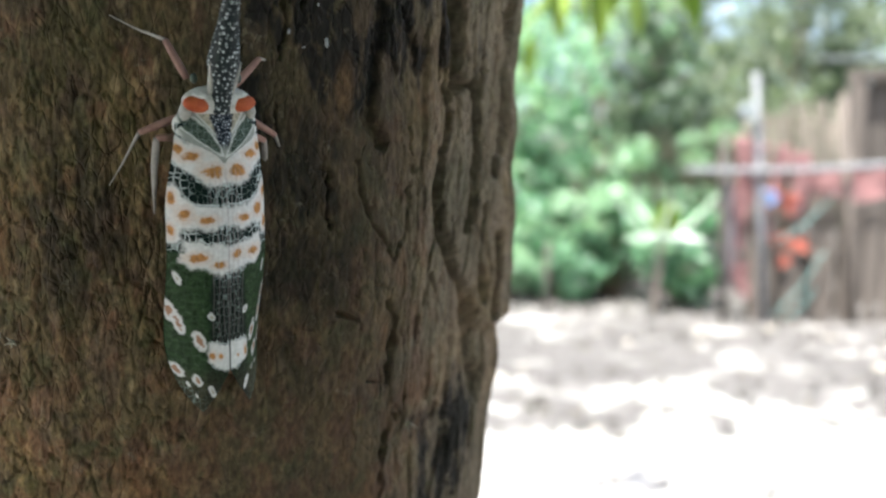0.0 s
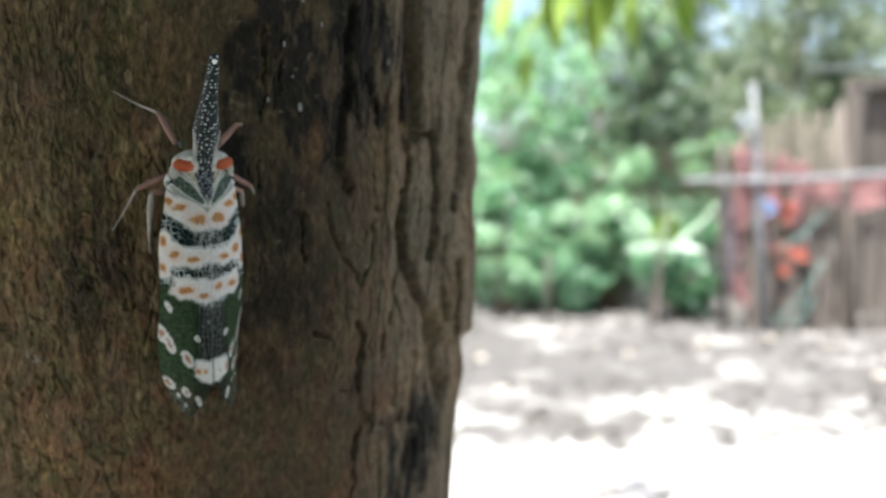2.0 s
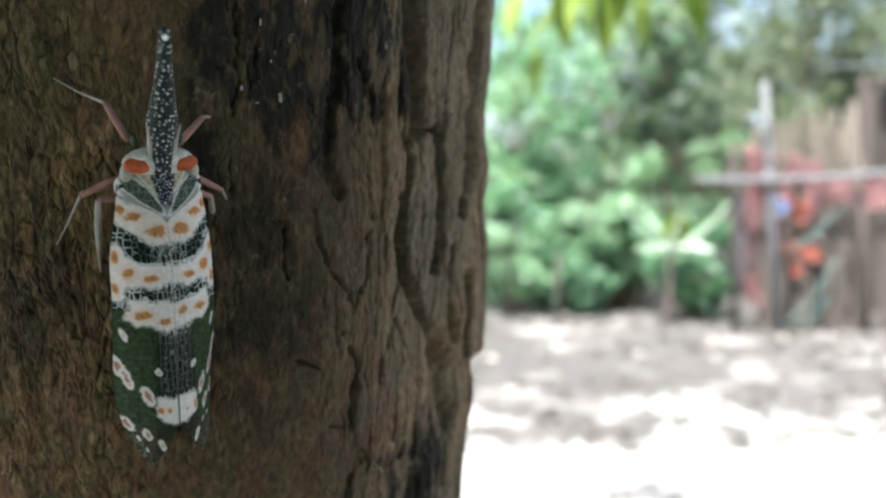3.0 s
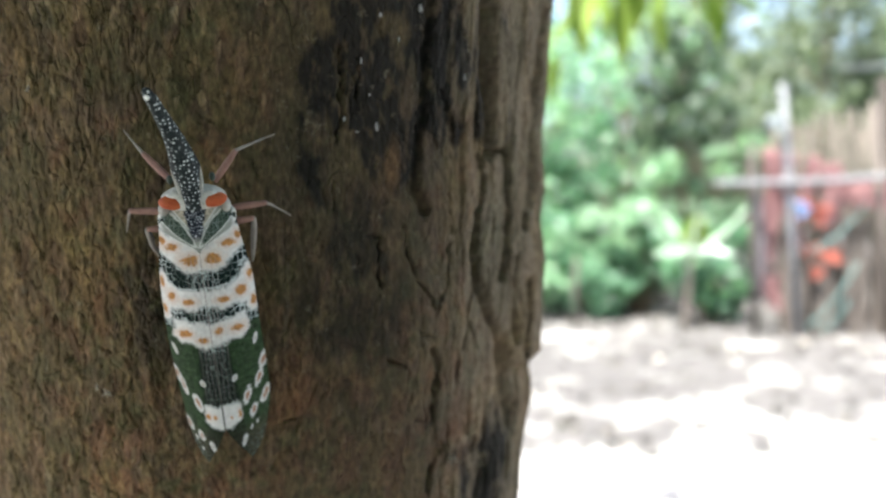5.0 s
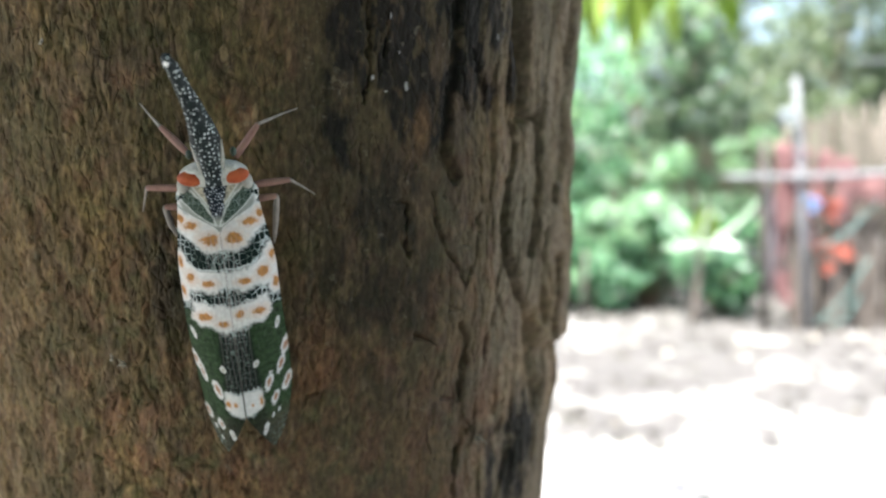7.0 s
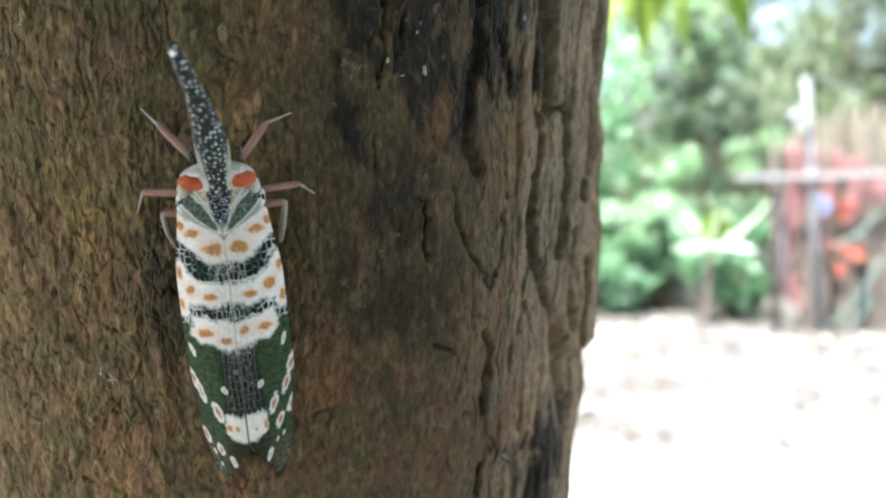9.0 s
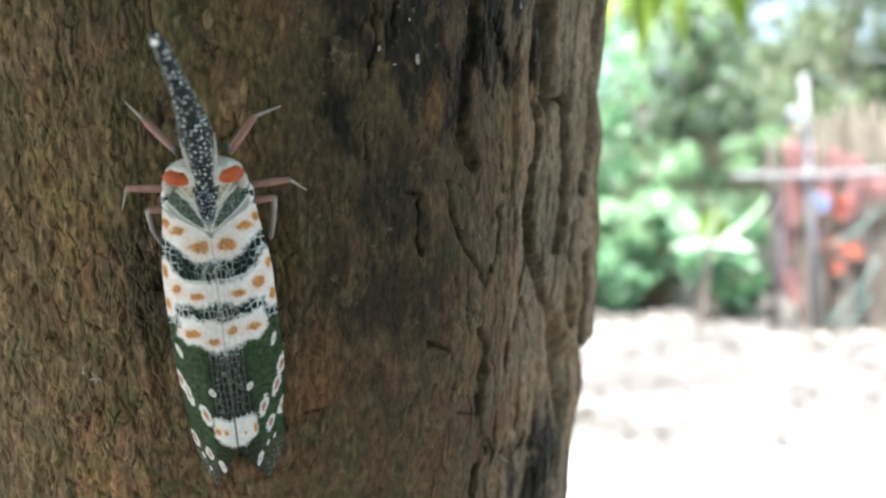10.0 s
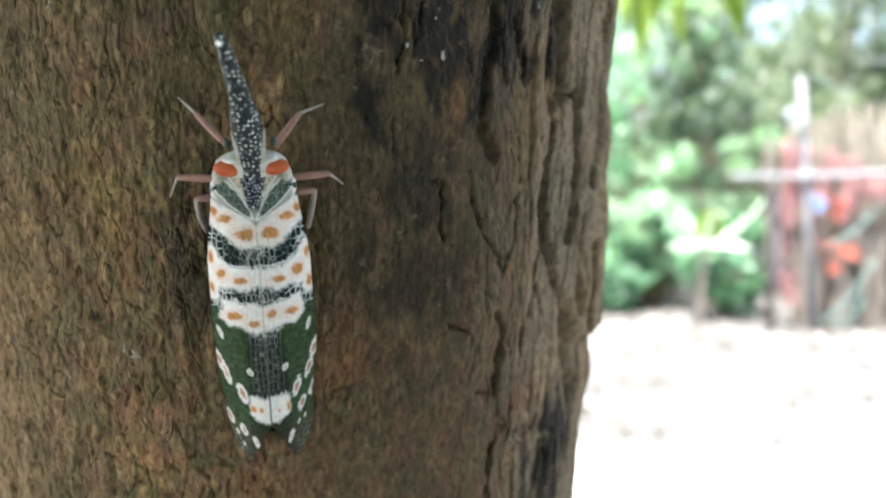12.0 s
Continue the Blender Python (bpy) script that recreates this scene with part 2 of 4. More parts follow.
def curve_points(points, n):
    """A smooth line (Catmull-Rom) of n points through a few."""
    P = [Vector(points[0])] + [Vector(p) for p in points] + [Vector(points[-1])]
    out = []
    m = len(points) - 1
    for i in range(n):
        s = i / (n - 1) * m
        k = min(int(s), m - 1)
        u = s - k
        a, b, c, d = P[k:k + 4]
        out.append(0.5 * ((2 * b) + (c - a) * u + (2 * a - 5 * b + 4 * c - d) * u * u + (3 * b - a - 3 * c + d) * u ** 3))
    return out


def box_geometry(bm, lo, hi, bevel=0.004, turn=None):
    m = Matrix.Translation([(a + b) / 2 for a, b in zip(lo, hi)])
    if turn is not None:
        m = m @ turn
    made = bmesh.ops.create_cube(bm, size=1.0, matrix=m @ Matrix.Diagonal((*[b - a for a, b in zip(lo, hi)], 1)))
    if bevel:
        edges = list({e for v in made["verts"] for e in v.link_edges})
        bmesh.ops.bevel(bm, geom=edges, offset=bevel, segments=1, affect="EDGES")


def thing(name, label, category, at=(0, 0, 0), group="", kind=""):
    ob = new(name)
    ob.location = at
    return tagged(ob, label, category, group, kind)


# ---- noise over arrays ----
def _hash(ix, iy, seed):
    h = (ix.astype(np.int64) * 374761393 + iy.astype(np.int64) * 668265263 + seed * 2147483647) & 0x7FFFFFFF
    h = ((h ^ (h >> 13)) * 1274126177) & 0x7FFFFFFF
    return ((h ^ (h >> 16)) & 0xFFFFFF) / float(0x1000000)


def vnoise(x, y, seed=0):
    """Smooth noise, -1 to 1."""
    ix, iy = np.floor(x), np.floor(y)
    fx, fy = x - ix, y - iy
    ux, uy = fx * fx * fx * (fx * (fx * 6 - 15) + 10), fy * fy * fy * (fy * (fy * 6 - 15) + 10)

    def g(a, b):
        ang = _hash(ix + a, iy + b, seed) * 2 * np.pi
        return np.cos(ang) * (fx - a) + np.sin(ang) * (fy - b)

    return 1.5 * ((g(0, 0) * (1 - ux) + g(1, 0) * ux) * (1 - uy) + (g(0, 1) * (1 - ux) + g(1, 1) * ux) * uy)


def fbm(x, y, octaves=4, seed=0, gain=0.5):
    out, a = 0, 1.0
    for o in range(octaves):
        out = out + a * vnoise(x * 2 ** o + 17.3 * o, y * 2 ** o - 9.1 * o, seed + o)
        a *= gain
    return out


def worley(x, y, seed=0):
    """Distance between the nearest and the second nearest of scattered points, and a tone of the nearest."""
    ix, iy = np.floor(x), np.floor(y)
    d1 = np.full(x.shape, 9.0)
    d2 = np.full(x.shape, 9.0)
    tone = np.zeros(x.shape)
    for a in (-1, 0, 1):
        for b in (-1, 0, 1):
            px = ix + a + _hash(ix + a, iy + b, seed)
            py = iy + b + _hash(ix + a, iy + b, seed + 7)
            d = np.hypot(px - x, py - y)
            tone = np.where(d < d1, _hash(ix + a, iy + b, seed + 13), tone)
            d2 = np.where(d < d1, d1, np.minimum(d2, d))
            d1 = np.minimum(d1, d)
    return d2 - d1, tone


def smooth(a, b, x):
    u = np.clip((x - a) / (b - a), 0, 1)
    return u * u * (3 - 2 * u)


# ---- ground ----
def ground_height(x, y):
    far = np.hypot(x, y)
    return (0.020 * fbm(x * 0.8, y * 0.8, 3, 3) + 0.012 * fbm(x * 5, y * 5, 3, 8)) * smooth(0.4, 2.0, far) * (1 - smooth(30, 60, far))


def build_ground():
    def axis(lo, hi, near_lo, near_hi, step):
        mid = np.arange(near_lo, near_hi, step)
        out = np.geomspace(0.3, hi - near_hi, 26) + near_hi
        back = near_lo - np.geomspace(0.3, near_lo - lo, 26)[::-1]
        return np.concatenate([back, mid, out])
    xs = axis(-1500, 1500, -1.0, 5.0, 0.05)
    ys = axis(-1500, 3000, -0.5, 9.0, 0.06)
    X, Y = np.meshgrid(xs, ys)
    Z = ground_height(X, Y)
    v = np.stack([X, Y, Z], -1).reshape(-1, 3)
    nx = len(xs)
    i = np.arange((len(ys) - 1) * (nx - 1))
    a = (i // (nx - 1)) * nx + i % (nx - 1)
    f = np.stack([a, a + 1, a + nx + 1, a + nx], -1)
    g = raw("ground", v, f.tolist(), EARTH)
    at = g.data.attributes.new("sunlit_soil", "FLOAT", "POINT")
    # paints the sunlit near ground and the sun dapples beyond a ragged edge
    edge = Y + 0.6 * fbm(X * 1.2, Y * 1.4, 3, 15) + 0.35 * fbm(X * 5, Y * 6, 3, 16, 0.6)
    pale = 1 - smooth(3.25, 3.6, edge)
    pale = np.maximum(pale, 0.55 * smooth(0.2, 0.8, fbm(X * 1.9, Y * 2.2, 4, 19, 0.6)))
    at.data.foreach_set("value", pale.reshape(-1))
    tagged(g, "pale dry bare earth with sun and dappled shade in its colour", "ground", kind="structure")


build_ground()


# ---- the tree with the bark ----
LEAN_X, LEAN_Y, AXIS_X, AXIS_Y, RADIUS = 0.065, 0.17, -0.042, 0.1315, 0.052
TRUNK_TOP = 1.15
# deep fissures: degrees round the trunk and millimetres above eye height, then half width and depth in millimetres
FISSURES = [
    ([(54.2, 34), (55.4, 24.6), (56.8, 18.5), (57.4, 15.2)], 1.15, 3.0),
    ([(56.0, 14.7), (62.7, 15.0)], 0.36, 3.0),
    ([(62.9, 15.0), (63.7, 10.4), (64.4, 6.1), (64.5, -1.3), (63.9, -4.5)], 0.72, 3.8),
    ([(67.9, -1.8), (67.6, -5.3), (68.7, -10.1), (70.8, -16)], 0.6, 3.0),
    ([(63.3, 17.1), (66.2, 17.3)], 0.28, 1.4),
    ([(54.5, 13.5), (55.5, 10.5), (55.7, 7.3), (54.5, 5.1)], 0.6, 2.6),
    ([(54.3, 5.1), (53.6, 0.5), (54.0, -4.6), (57.4, -8.4)], 0.9, 3.6),
    ([(57.4, -8.4), (61.9, -12.6), (64.8, -16.6)], 0.95, 3.4),
    ([(64.8, -16.6), (68.6, -23.0), (70.7, -30)], 1.5, 2.6),
    ([(77, 36), (76.0, 28.5), (75.1, 20.3), (73.0, 8.6)], 1.7, 3.4),
    ([(71.2, 8.2), (70.8, 3.4)], 0.6, 3.0),
    ([(73.0, -6.5), (73.7, -13.9), (74.4, -18.6)], 0.7, 3.4),
    ([(41.4, 34), (40.5, 20.5), (39.7, 13), (38.9, 9.0), (41.0, 6.3)], 0.6, 1.0),
]
# finer cracks and seams, given in the same way
SEAMS = [
    ([(37.2, 3.9), (37.7, 0.6), (39.5, -3.4), (42.6, -7.6)], 0.34, 0.8),
    ([(46.3, 1.3), (45.3, -3.5), (43.0, -7.7)], 0.42, 0.9),
    ([(46.0, 8.6), (46.6, 3.2)], 0.3, 0.9), ([(40.6, -11.0), (42.2, -11.3)], 0.4, 1.2),
    ([(42.2, -13.3), (43.9, -15.2), (43.9, -18.2), (43.4, -24.0)], 0.42, 1.1), ([(39.8, -23.1), (43.2, -24.3)], 0.24, 0.9),
    ([(50.3, -12.6), (49.7, -16.5), (50.5, -20.1)], 0.3, 1.0), ([(31.1, 3.2), (33.1, 2.8), (33.4, -3.8)], 0.24, 0.8),
    ([(34.7, -14.2), (36.2, -14.6), (37.7, -15.7)], 0.28, 1.1), ([(26.5, 9.8), (26.4, 6.6)], 0.22, 0.7),
    ([(27.4, 26), (27.7, 17.8), (27.5, 14.8)], 0.32, 0.9), ([(29.7, 25), (29.8, 18.3)], 0.26, 0.8),
    ([(43.5, 22), (46.2, 18.6), (47.4, 14.5)], 0.3, 0.8), ([(49.6, 21.0), (48.9, 15.9)], 0.28, 0.8),
    ([(19.9, -20.9), (22.2, -20.7), (21.4, -22.2)], 0.25, 0.8), ([(43.6, -31), (43.0, -36), (43.6, -47)], 0.4, 0.9),
    ([(56.2, -30.8), (56.4, -31.5)], 0.6, 1.6),
]


def trunk_lean(z):
    """How far the axis has gone sideways at a height above the eye, in units of its slope."""
    return 0.3 * np.tanh(z / 0.3)


def fissure_depth(deg, mm):
    wob = 1.0 * vnoise(mm / 4.2, deg / 30, 5) + 0.7 * vnoise(mm / 1.3, deg / 6, 6) + 0.45 * vnoise(mm / 0.6, deg / 2, 7)
    out = np.zeros(deg.shape)
    fade = 0.95 + 0.35 * vnoise(deg / 9, mm / 4.5, 12)
    ragged = np.clip(0.75 + 0.6 * vnoise(deg / 4, mm / 2.2, 13), 0.3, 1.3)
    per = math.pi * RADIUS * 1000 / 180
    px, py = deg * per + wob * 0.42, mm + 0.25 * vnoise(deg / 2.0, mm / 2.0, 9)
    for line, width, depth in FISSURES + SEAMS:
        near = (np.abs(deg - sum(p[0] for p in line) / len(line)) < 14) & (mm < max(p[1] for p in line) + 4) & (mm > min(p[1] for p in line) - 4)
        for (d0, m0), (d1, m1) in zip(line, line[1:]):
            ax, ay, bx, by = d0 * per, m0, d1 * per, m1
            qx, qy = px[near], py[near]
            u = np.clip(((qx - ax) * (bx - ax) + (qy - ay) * (by - ay)) / ((bx - ax) ** 2 + (by - ay) ** 2), 0, 1)
            d = np.hypot(qx - ax - u * (bx - ax), qy - ay - u * (by - ay))
            if width > 0.5:
                cut = 1.2 * fade[near] * depth * np.exp(-(d / (1.5 * width * fade[near])) ** 4)
            else:
                cut = ragged[near] * depth * np.exp(-(d / (1.2 * width * ragged[near])) ** 2)
            out[near] = np.maximum(out[near], cut)
    return out


def scale_cells(s, mm):
    """The scales of the bark: gap and level of the large and the small ones."""
    w = 0.8 * fbm(s / 3.0, mm / 6.0, 3, 41)
    return (*worley((s + w) / 2.1, (mm - 1.3 * w) / 5.2, 44), *worley((s - 0.5 * w) / 0.8, (mm + 0.7 * w) / 2.0, 48))


def bark_relief(deg, z):
    """Outward relief of the bark in metres."""
    mm = z * 1000.0
    s = deg * math.pi * RADIUS * 1000 / 180
    right = smooth(35, 47, deg + 4 * vnoise(mm / 14, deg * 0 + 1.5, 2)) * smooth(140, 110, deg)
    broad = 0.55 * fbm(s / 16, mm / 30, 2, 11)
    bulge = 1.7 * np.exp(-((deg - 39) / 9.0) ** 2) * np.exp(-((mm + 12) / 22.0) ** 2) - 0.45 * smooth(47, 54, deg) * smooth(120, 100, deg)
    # right: long stringy plates, layered, with torn edges
    warp = 1.3 * fbm(s / 6, mm / 15, 4, 21, 0.55)
    g1, t1 = worley((s + warp) / 2.0, (mm + 2.5 * warp) / 17, 42)
    g2, t2 = worley((s + 0.8 * warp) / 0.85, (mm + 1.5 * warp) / 7, 43)
    strand = vnoise((s + 0.9 * warp) / 0.75, mm / 13, 38)
    plate = 0.75 * (t1 - 0.5) * smooth(0.0, 0.14, g1) + 0.24 * (t2 - 0.5) * smooth(0.0, 0.25, g2) + 0.13 * strand
    plate = plate - 0.55 * smooth(0.0, 0.4, vnoise(s / 5, mm / 11, 35)) * np.exp(-(g1 / 0.10) ** 2)
    plate = plate + 0.10 * fbm(s / 0.8, mm / 2.0, 4, 40, 0.6)
    # left: upright scales with cracks between some of them
    a1, k1, a2, k2 = scale_cells(s, mm)
    here = smooth(-0.15, 0.35, vnoise(s / 4.5, mm / 7, 47))
    scales = 0.62 * (k1 - 0.5) * smooth(0.0, 0.16, a1) + 0.42 * (k2 - 0.5) * smooth(0.0, 0.3, a2)
    scales = scales - 0.55 * here * np.exp(-(a1 / 0.085) ** 2) - 0.3 * smooth(-0.1, 0.4, vnoise(s / 2.5, mm / 3.5, 49)) * np.exp(-(a2 / 0.10) ** 2)
    scales = scales + 0.26 * fbm(s / 2.2, mm / 3.6, 5, 51, 0.6)
    # short dark cracks, mostly upright
    thin = np.abs(vnoise((s + 1.5 * warp) / 1.9, (mm + warp) / 6.5, 53))
    few = smooth(0.10, 0.32, vnoise(s / 2.6, mm / 3.4, 55))
    lying = np.abs(vnoise(s / 5 + 9, (mm + 1.2 * warp) / 3.2, 50))
    rare = smooth(0.22, 0.42, vnoise(s / 2.2, mm / 1.6, 57))
    scales = scales - 0.5 * few * np.exp(-(thin / 0.06) ** 2) - 0.6 * rare * np.exp(-(lying / 0.05) ** 2)
    calm = 1 - 0.45 * smooth(10, 26, deg)
    grain = 0.06 * fbm(s / 0.7, mm / 1.6, 4, 61, 0.6)
    # the outline swells by a shelf on the far right
    shelf = 2.4 * smooth(62, 78, deg) * smooth(-21.5, -19.5, mm + 1.2 * vnoise(deg / 8, mm * 0, 63)) * smooth(21, 5, mm) + 0.4 * smooth(60, 76, deg) * smooth(14, 26, mm)
    shelf = shelf + smooth(64, 80, deg) * smooth(140, 115, deg) * (0.3 + 0.3 * smooth(10, 16, mm) - 1.3 * np.exp(-((mm - 5) / 4.5) ** 2)
                                                                   + 0.5 * np.exp(-((mm + 13) / 5) ** 2) + 0.9 * np.exp(-((mm + 27.5) / 5) ** 2))
    # a sunken patch low on the right
    sunk = 0.8 * smooth(43, 45.5, deg + 2 * vnoise(mm / 5, deg * 0, 65)) * smooth(-30, -32.5, mm + 0.8 * vnoise(deg / 3, mm * 0, 66)) * smooth(64, 57, deg)
    out = broad + bulge + grain + right * plate + (1 - 0.85 * right) * 0.58 * calm * scales + shelf - sunk
    return (out - fissure_depth(deg, mm)) / 1000.0


def bark_colours(deg, z):
    mm = z * 1000.0
    s = deg * math.pi * RADIUS * 1000 / 180

    def blot(d, m, rd, rm, seed, edge=0.8):
        q = np.hypot((deg - d) / rd, (mm - m) / rm) + edge * fbm(s / 6, mm / 10, 4, seed, 0.5)
        return 1 - smooth(0.45, 1.3, q)

    right = smooth(34, 52, deg)
    n = fbm(s / 7, mm / 12, 4, 71)
    base = np.stack([0.073 + 0 * n, 0.060 + 0 * n, 0.040 + 0 * n], -1)
    olive, grey, red = np.array([0.070, 0.064, 0.036]), np.array([0.118, 0.104, 0.082]), np.array([0.098, 0.052, 0.038])
    tan, pink = np.array([0.130, 0.102, 0.066]), np.array([0.086, 0.064, 0.054])
    moss, black = np.array([0.052, 0.058, 0.034]), np.array([0.010, 0.010, 0.010])

    def lay(col, mask, how):
        return col * (1 - mask[..., None]) + how * mask[..., None]

    gap, chip, gap2, chip2 = scale_cells(s, mm)
    col = lay(base, 0.7 * smooth(-0.2, 0.5, fbm(s / 10, mm / 14, 3, 81) + mm / 60), olive)
    col = lay(col, 0.8 * right, grey)
    col = lay(col, 0.7 * smooth(0.0, 0.5, fbm(s / 4, mm / 7, 4, 84)), pink)
    col = lay(col, 0.6 * smooth(0.1, 0.6, fbm(s / 4, mm / 5, 4, 87)) * (1 - 0.5 * right), moss)
    col = lay(col, 0.45 * smooth(0.15, 0.6, fbm(s / 3.5, mm / 5, 4, 91) - mm / 90), red)
    col = lay(col, 0.55 * smooth(0.15, 0.7, fbm(s / 1.8, mm / 3, 4, 95, 0.6)) * (1 - 0.6 * right), tan)
    # broad tones by angle: lighter towards both sides, darker between
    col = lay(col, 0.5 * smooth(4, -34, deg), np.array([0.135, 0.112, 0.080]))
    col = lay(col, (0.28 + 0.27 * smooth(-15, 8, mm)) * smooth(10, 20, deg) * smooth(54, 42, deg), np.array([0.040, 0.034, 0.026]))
    strand = fbm(s / 0.9, mm / 12, 3, 98, 0.6)
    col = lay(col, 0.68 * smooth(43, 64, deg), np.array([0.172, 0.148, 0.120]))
    col = col * (1 + 0.22 * strand * right)[..., None]
    # light on the left side as colour: brighter low down, darker high up
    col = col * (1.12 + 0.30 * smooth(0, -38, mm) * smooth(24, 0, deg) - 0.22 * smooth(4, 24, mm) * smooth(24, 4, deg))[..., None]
    rough = 1 - 0.8 * smooth(8, 26, deg)
    col = col * (1 + rough * (0.30 * (chip - 0.5) + 0.36 * (chip2 - 0.5) * smooth(0, 0.3, gap2)))[..., None]
    col = lay(col, 0.45 * rough * smooth(0.93, 0.96, chip2) * smooth(0.1, 0.3, gap2), np.array([0.21, 0.18, 0.135]))
    dark_blots = np.maximum(blot(33, 18, 9.5, 11, 101), blot(41, 27, 16, 13, 103))
    dark_blots = np.maximum(dark_blots, 0.85 * blot(61, -36, 10, 10, 105))
    dark_blots = np.maximum(dark_blots, 0.6 * blot(29, -4, 8, 17, 107, 0.35))
    # soft dark patch to the left of the insect
    dark_blots = np.maximum(dark_blots, 0.55 * blot(4, -2, 6, 14, 109, 0.35))
    dark_blots = np.clip(1.3 * dark_blots, 0, 1)
    dark_blots = dark_blots * (0.25 + 0.75 * smooth(-0.30, 0.35, fbm(s / 2.4, mm / 6, 5, 113, 0.6) + 0.9 * (dark_blots - 0.55)))
    col = lay(col, 0.94 * dark_blots, black)
    col = lay(col, 0.6 * blot(35.4, 11.5, 1.5, 3.4, 112, 0.3), np.array([0.115, 0.078, 0.046]))
    for d, m, rd, rm, seed in ((40, -42, 4, 5, 111), (10, -36, 4, 6, 114), (50, -25, 5, 4, 115), (22, -17, 5, 5, 116)):
        col = lay(col, 0.42 * blot(d, m, rd, rm, seed, 0.35), np.array([0.125, 0.066, 0.044]))
    return col, np.clip(dark_blots * 0.9, 0, 1)


def trunk_point(deg, z, out):
    """The place on the trunk at an angle and a height above the eye, raised by out."""
    a = np.radians(deg)
    flare = 1 + 0.9 * np.exp(-(z + 1.02) / 0.13) + 0.10 * np.maximum(-z, 0) - 0.12 * np.maximum(z, 0)
    ridge = 1 + 0.25 * np.exp(-(z + 1.0) / 0.12) * np.cos(a * 5 + 0.6)
    flat = 1 - 0.012 * np.exp(-((deg - 0) / 24.0) ** 2)
    r = RADIUS * flare * ridge * flat + out
    x = AXIS_X + LEAN_X * trunk_lean(z) + r * np.sin(a)
    y = AXIS_Y - LEAN_Y * trunk_lean(z) - r * np.cos(a)
    return np.stack([x, y, 1.0 + z], -1)


def build_tree():
    tree = thing("tree", "slender tree trunk with brown furrowed bark", "tree", (AXIS_X - 0.02, AXIS_Y + 0.17, 0))
    shift = np.array(tree.location)
    degs = np.concatenate([np.linspace(-48, -31, 30), np.linspace(-30.5, 96, 820), np.linspace(98, 310, 70)])
    zs = np.concatenate([np.linspace(-1.03, -0.062, 70), np.linspace(-0.060, 0.048, 640), np.linspace(0.05, TRUNK_TOP, 80)])
    D, Z = np.meshgrid(degs, zs)
    P = trunk_point(D, Z, bark_relief(D, Z)) - shift
    n, m = len(degs), len(zs)
    i = np.arange(n * (m - 1))
    a, k = i // n, i % n
    k2 = (k + 1) % n
    faces = np.stack([a * n + k, a * n + k2, (a + 1) * n + k2, (a + 1) * n + k], -1)
    me = bpy.data.meshes.new("trunk")
    me.vertices.add(n * m)
    me.vertices.foreach_set("co", P.reshape(-1))
    me.loops.add(len(faces) * 4)
    me.polygons.add(len(faces))
    me.loops.foreach_set("vertex_index", faces.reshape(-1))
    me.polygons.foreach_set("loop_start", np.arange(len(faces)) * 4)
    me.polygons.foreach_set("use_smooth", np.ones(len(faces), bool))
    me.update(calc_edges=True)
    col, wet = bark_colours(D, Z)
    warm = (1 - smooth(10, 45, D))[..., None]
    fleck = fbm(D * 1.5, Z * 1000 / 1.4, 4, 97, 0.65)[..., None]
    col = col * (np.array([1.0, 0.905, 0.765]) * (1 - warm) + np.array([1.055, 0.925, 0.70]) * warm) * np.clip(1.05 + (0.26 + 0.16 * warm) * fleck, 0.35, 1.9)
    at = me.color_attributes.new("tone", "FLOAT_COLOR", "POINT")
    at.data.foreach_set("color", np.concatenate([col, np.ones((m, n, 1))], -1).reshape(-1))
    at = me.attributes.new("wet", "FLOAT", "POINT")
    at.data.foreach_set("value", wet.reshape(-1))
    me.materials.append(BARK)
    trunk = new("trunk", me)
    trunk.parent = tree
    tagged(trunk, "brown bark, scaly on one side and deeply furrowed on the other, with sooty stains")
    return tree


TREE = build_tree()


def on_bark(deg, mm, out=0.0):
    d, z = np.array([float(deg)]), np.array([mm / 1000.0])
    return Vector(trunk_point(d, z, bark_relief(d, z) + out)[0])


# ---- leaves ----
def leaf_cloud(name, centres, size, material, parent, label, seed, droop=0.4, narrow=0.42):
    """Many small leaves, each a bent blade of its own."""
    rng = np.random.RandomState(seed)
    n = len(centres)
    yaw = rng.uniform(0, 2 * np.pi, n)
    tilt = rng.normal(-droop, 0.6, n)
    roll = rng.normal(0, 0.7, n)
    sz = size * rng.uniform(0.55, 1.3, n)
    d = np.stack([np.cos(yaw) * np.cos(tilt), np.sin(yaw) * np.cos(tilt), np.sin(tilt)], -1)
    side = np.stack([-np.sin(yaw), np.cos(yaw), 0 * yaw], -1)
    up = np.cross(d, side)
    s2 = side * np.cos(roll)[:, None] + up * np.sin(roll)[:, None]
    nrm = np.cross(d, s2)
    L, W = sz[:, None], sz[:, None] * narrow
    c = np.asarray(centres)
    v = np.stack([c, c + d * L * 0.4 + s2 * W * 0.5 + nrm * L * 0.05, c + d * L * 0.45 - nrm * L * 0.04,
                  c + d * L * 0.4 - s2 * W * 0.5 + nrm * L * 0.05, c + d * L - nrm * L * 0.12], 1).reshape(-1, 3)
    b = np.arange(n) * 5
    f = np.stack([np.stack([b, b + 1, b + 2], -1), np.stack([b, b + 2, b + 3], -1),
                  np.stack([b + 1, b + 4, b + 2], -1), np.stack([b + 2, b + 4, b + 3], -1)], 1).reshape(-1, 3)
    ob = raw(name, v, f.tolist(), material, parent, label)
    return tagged(ob, kind="stuff")


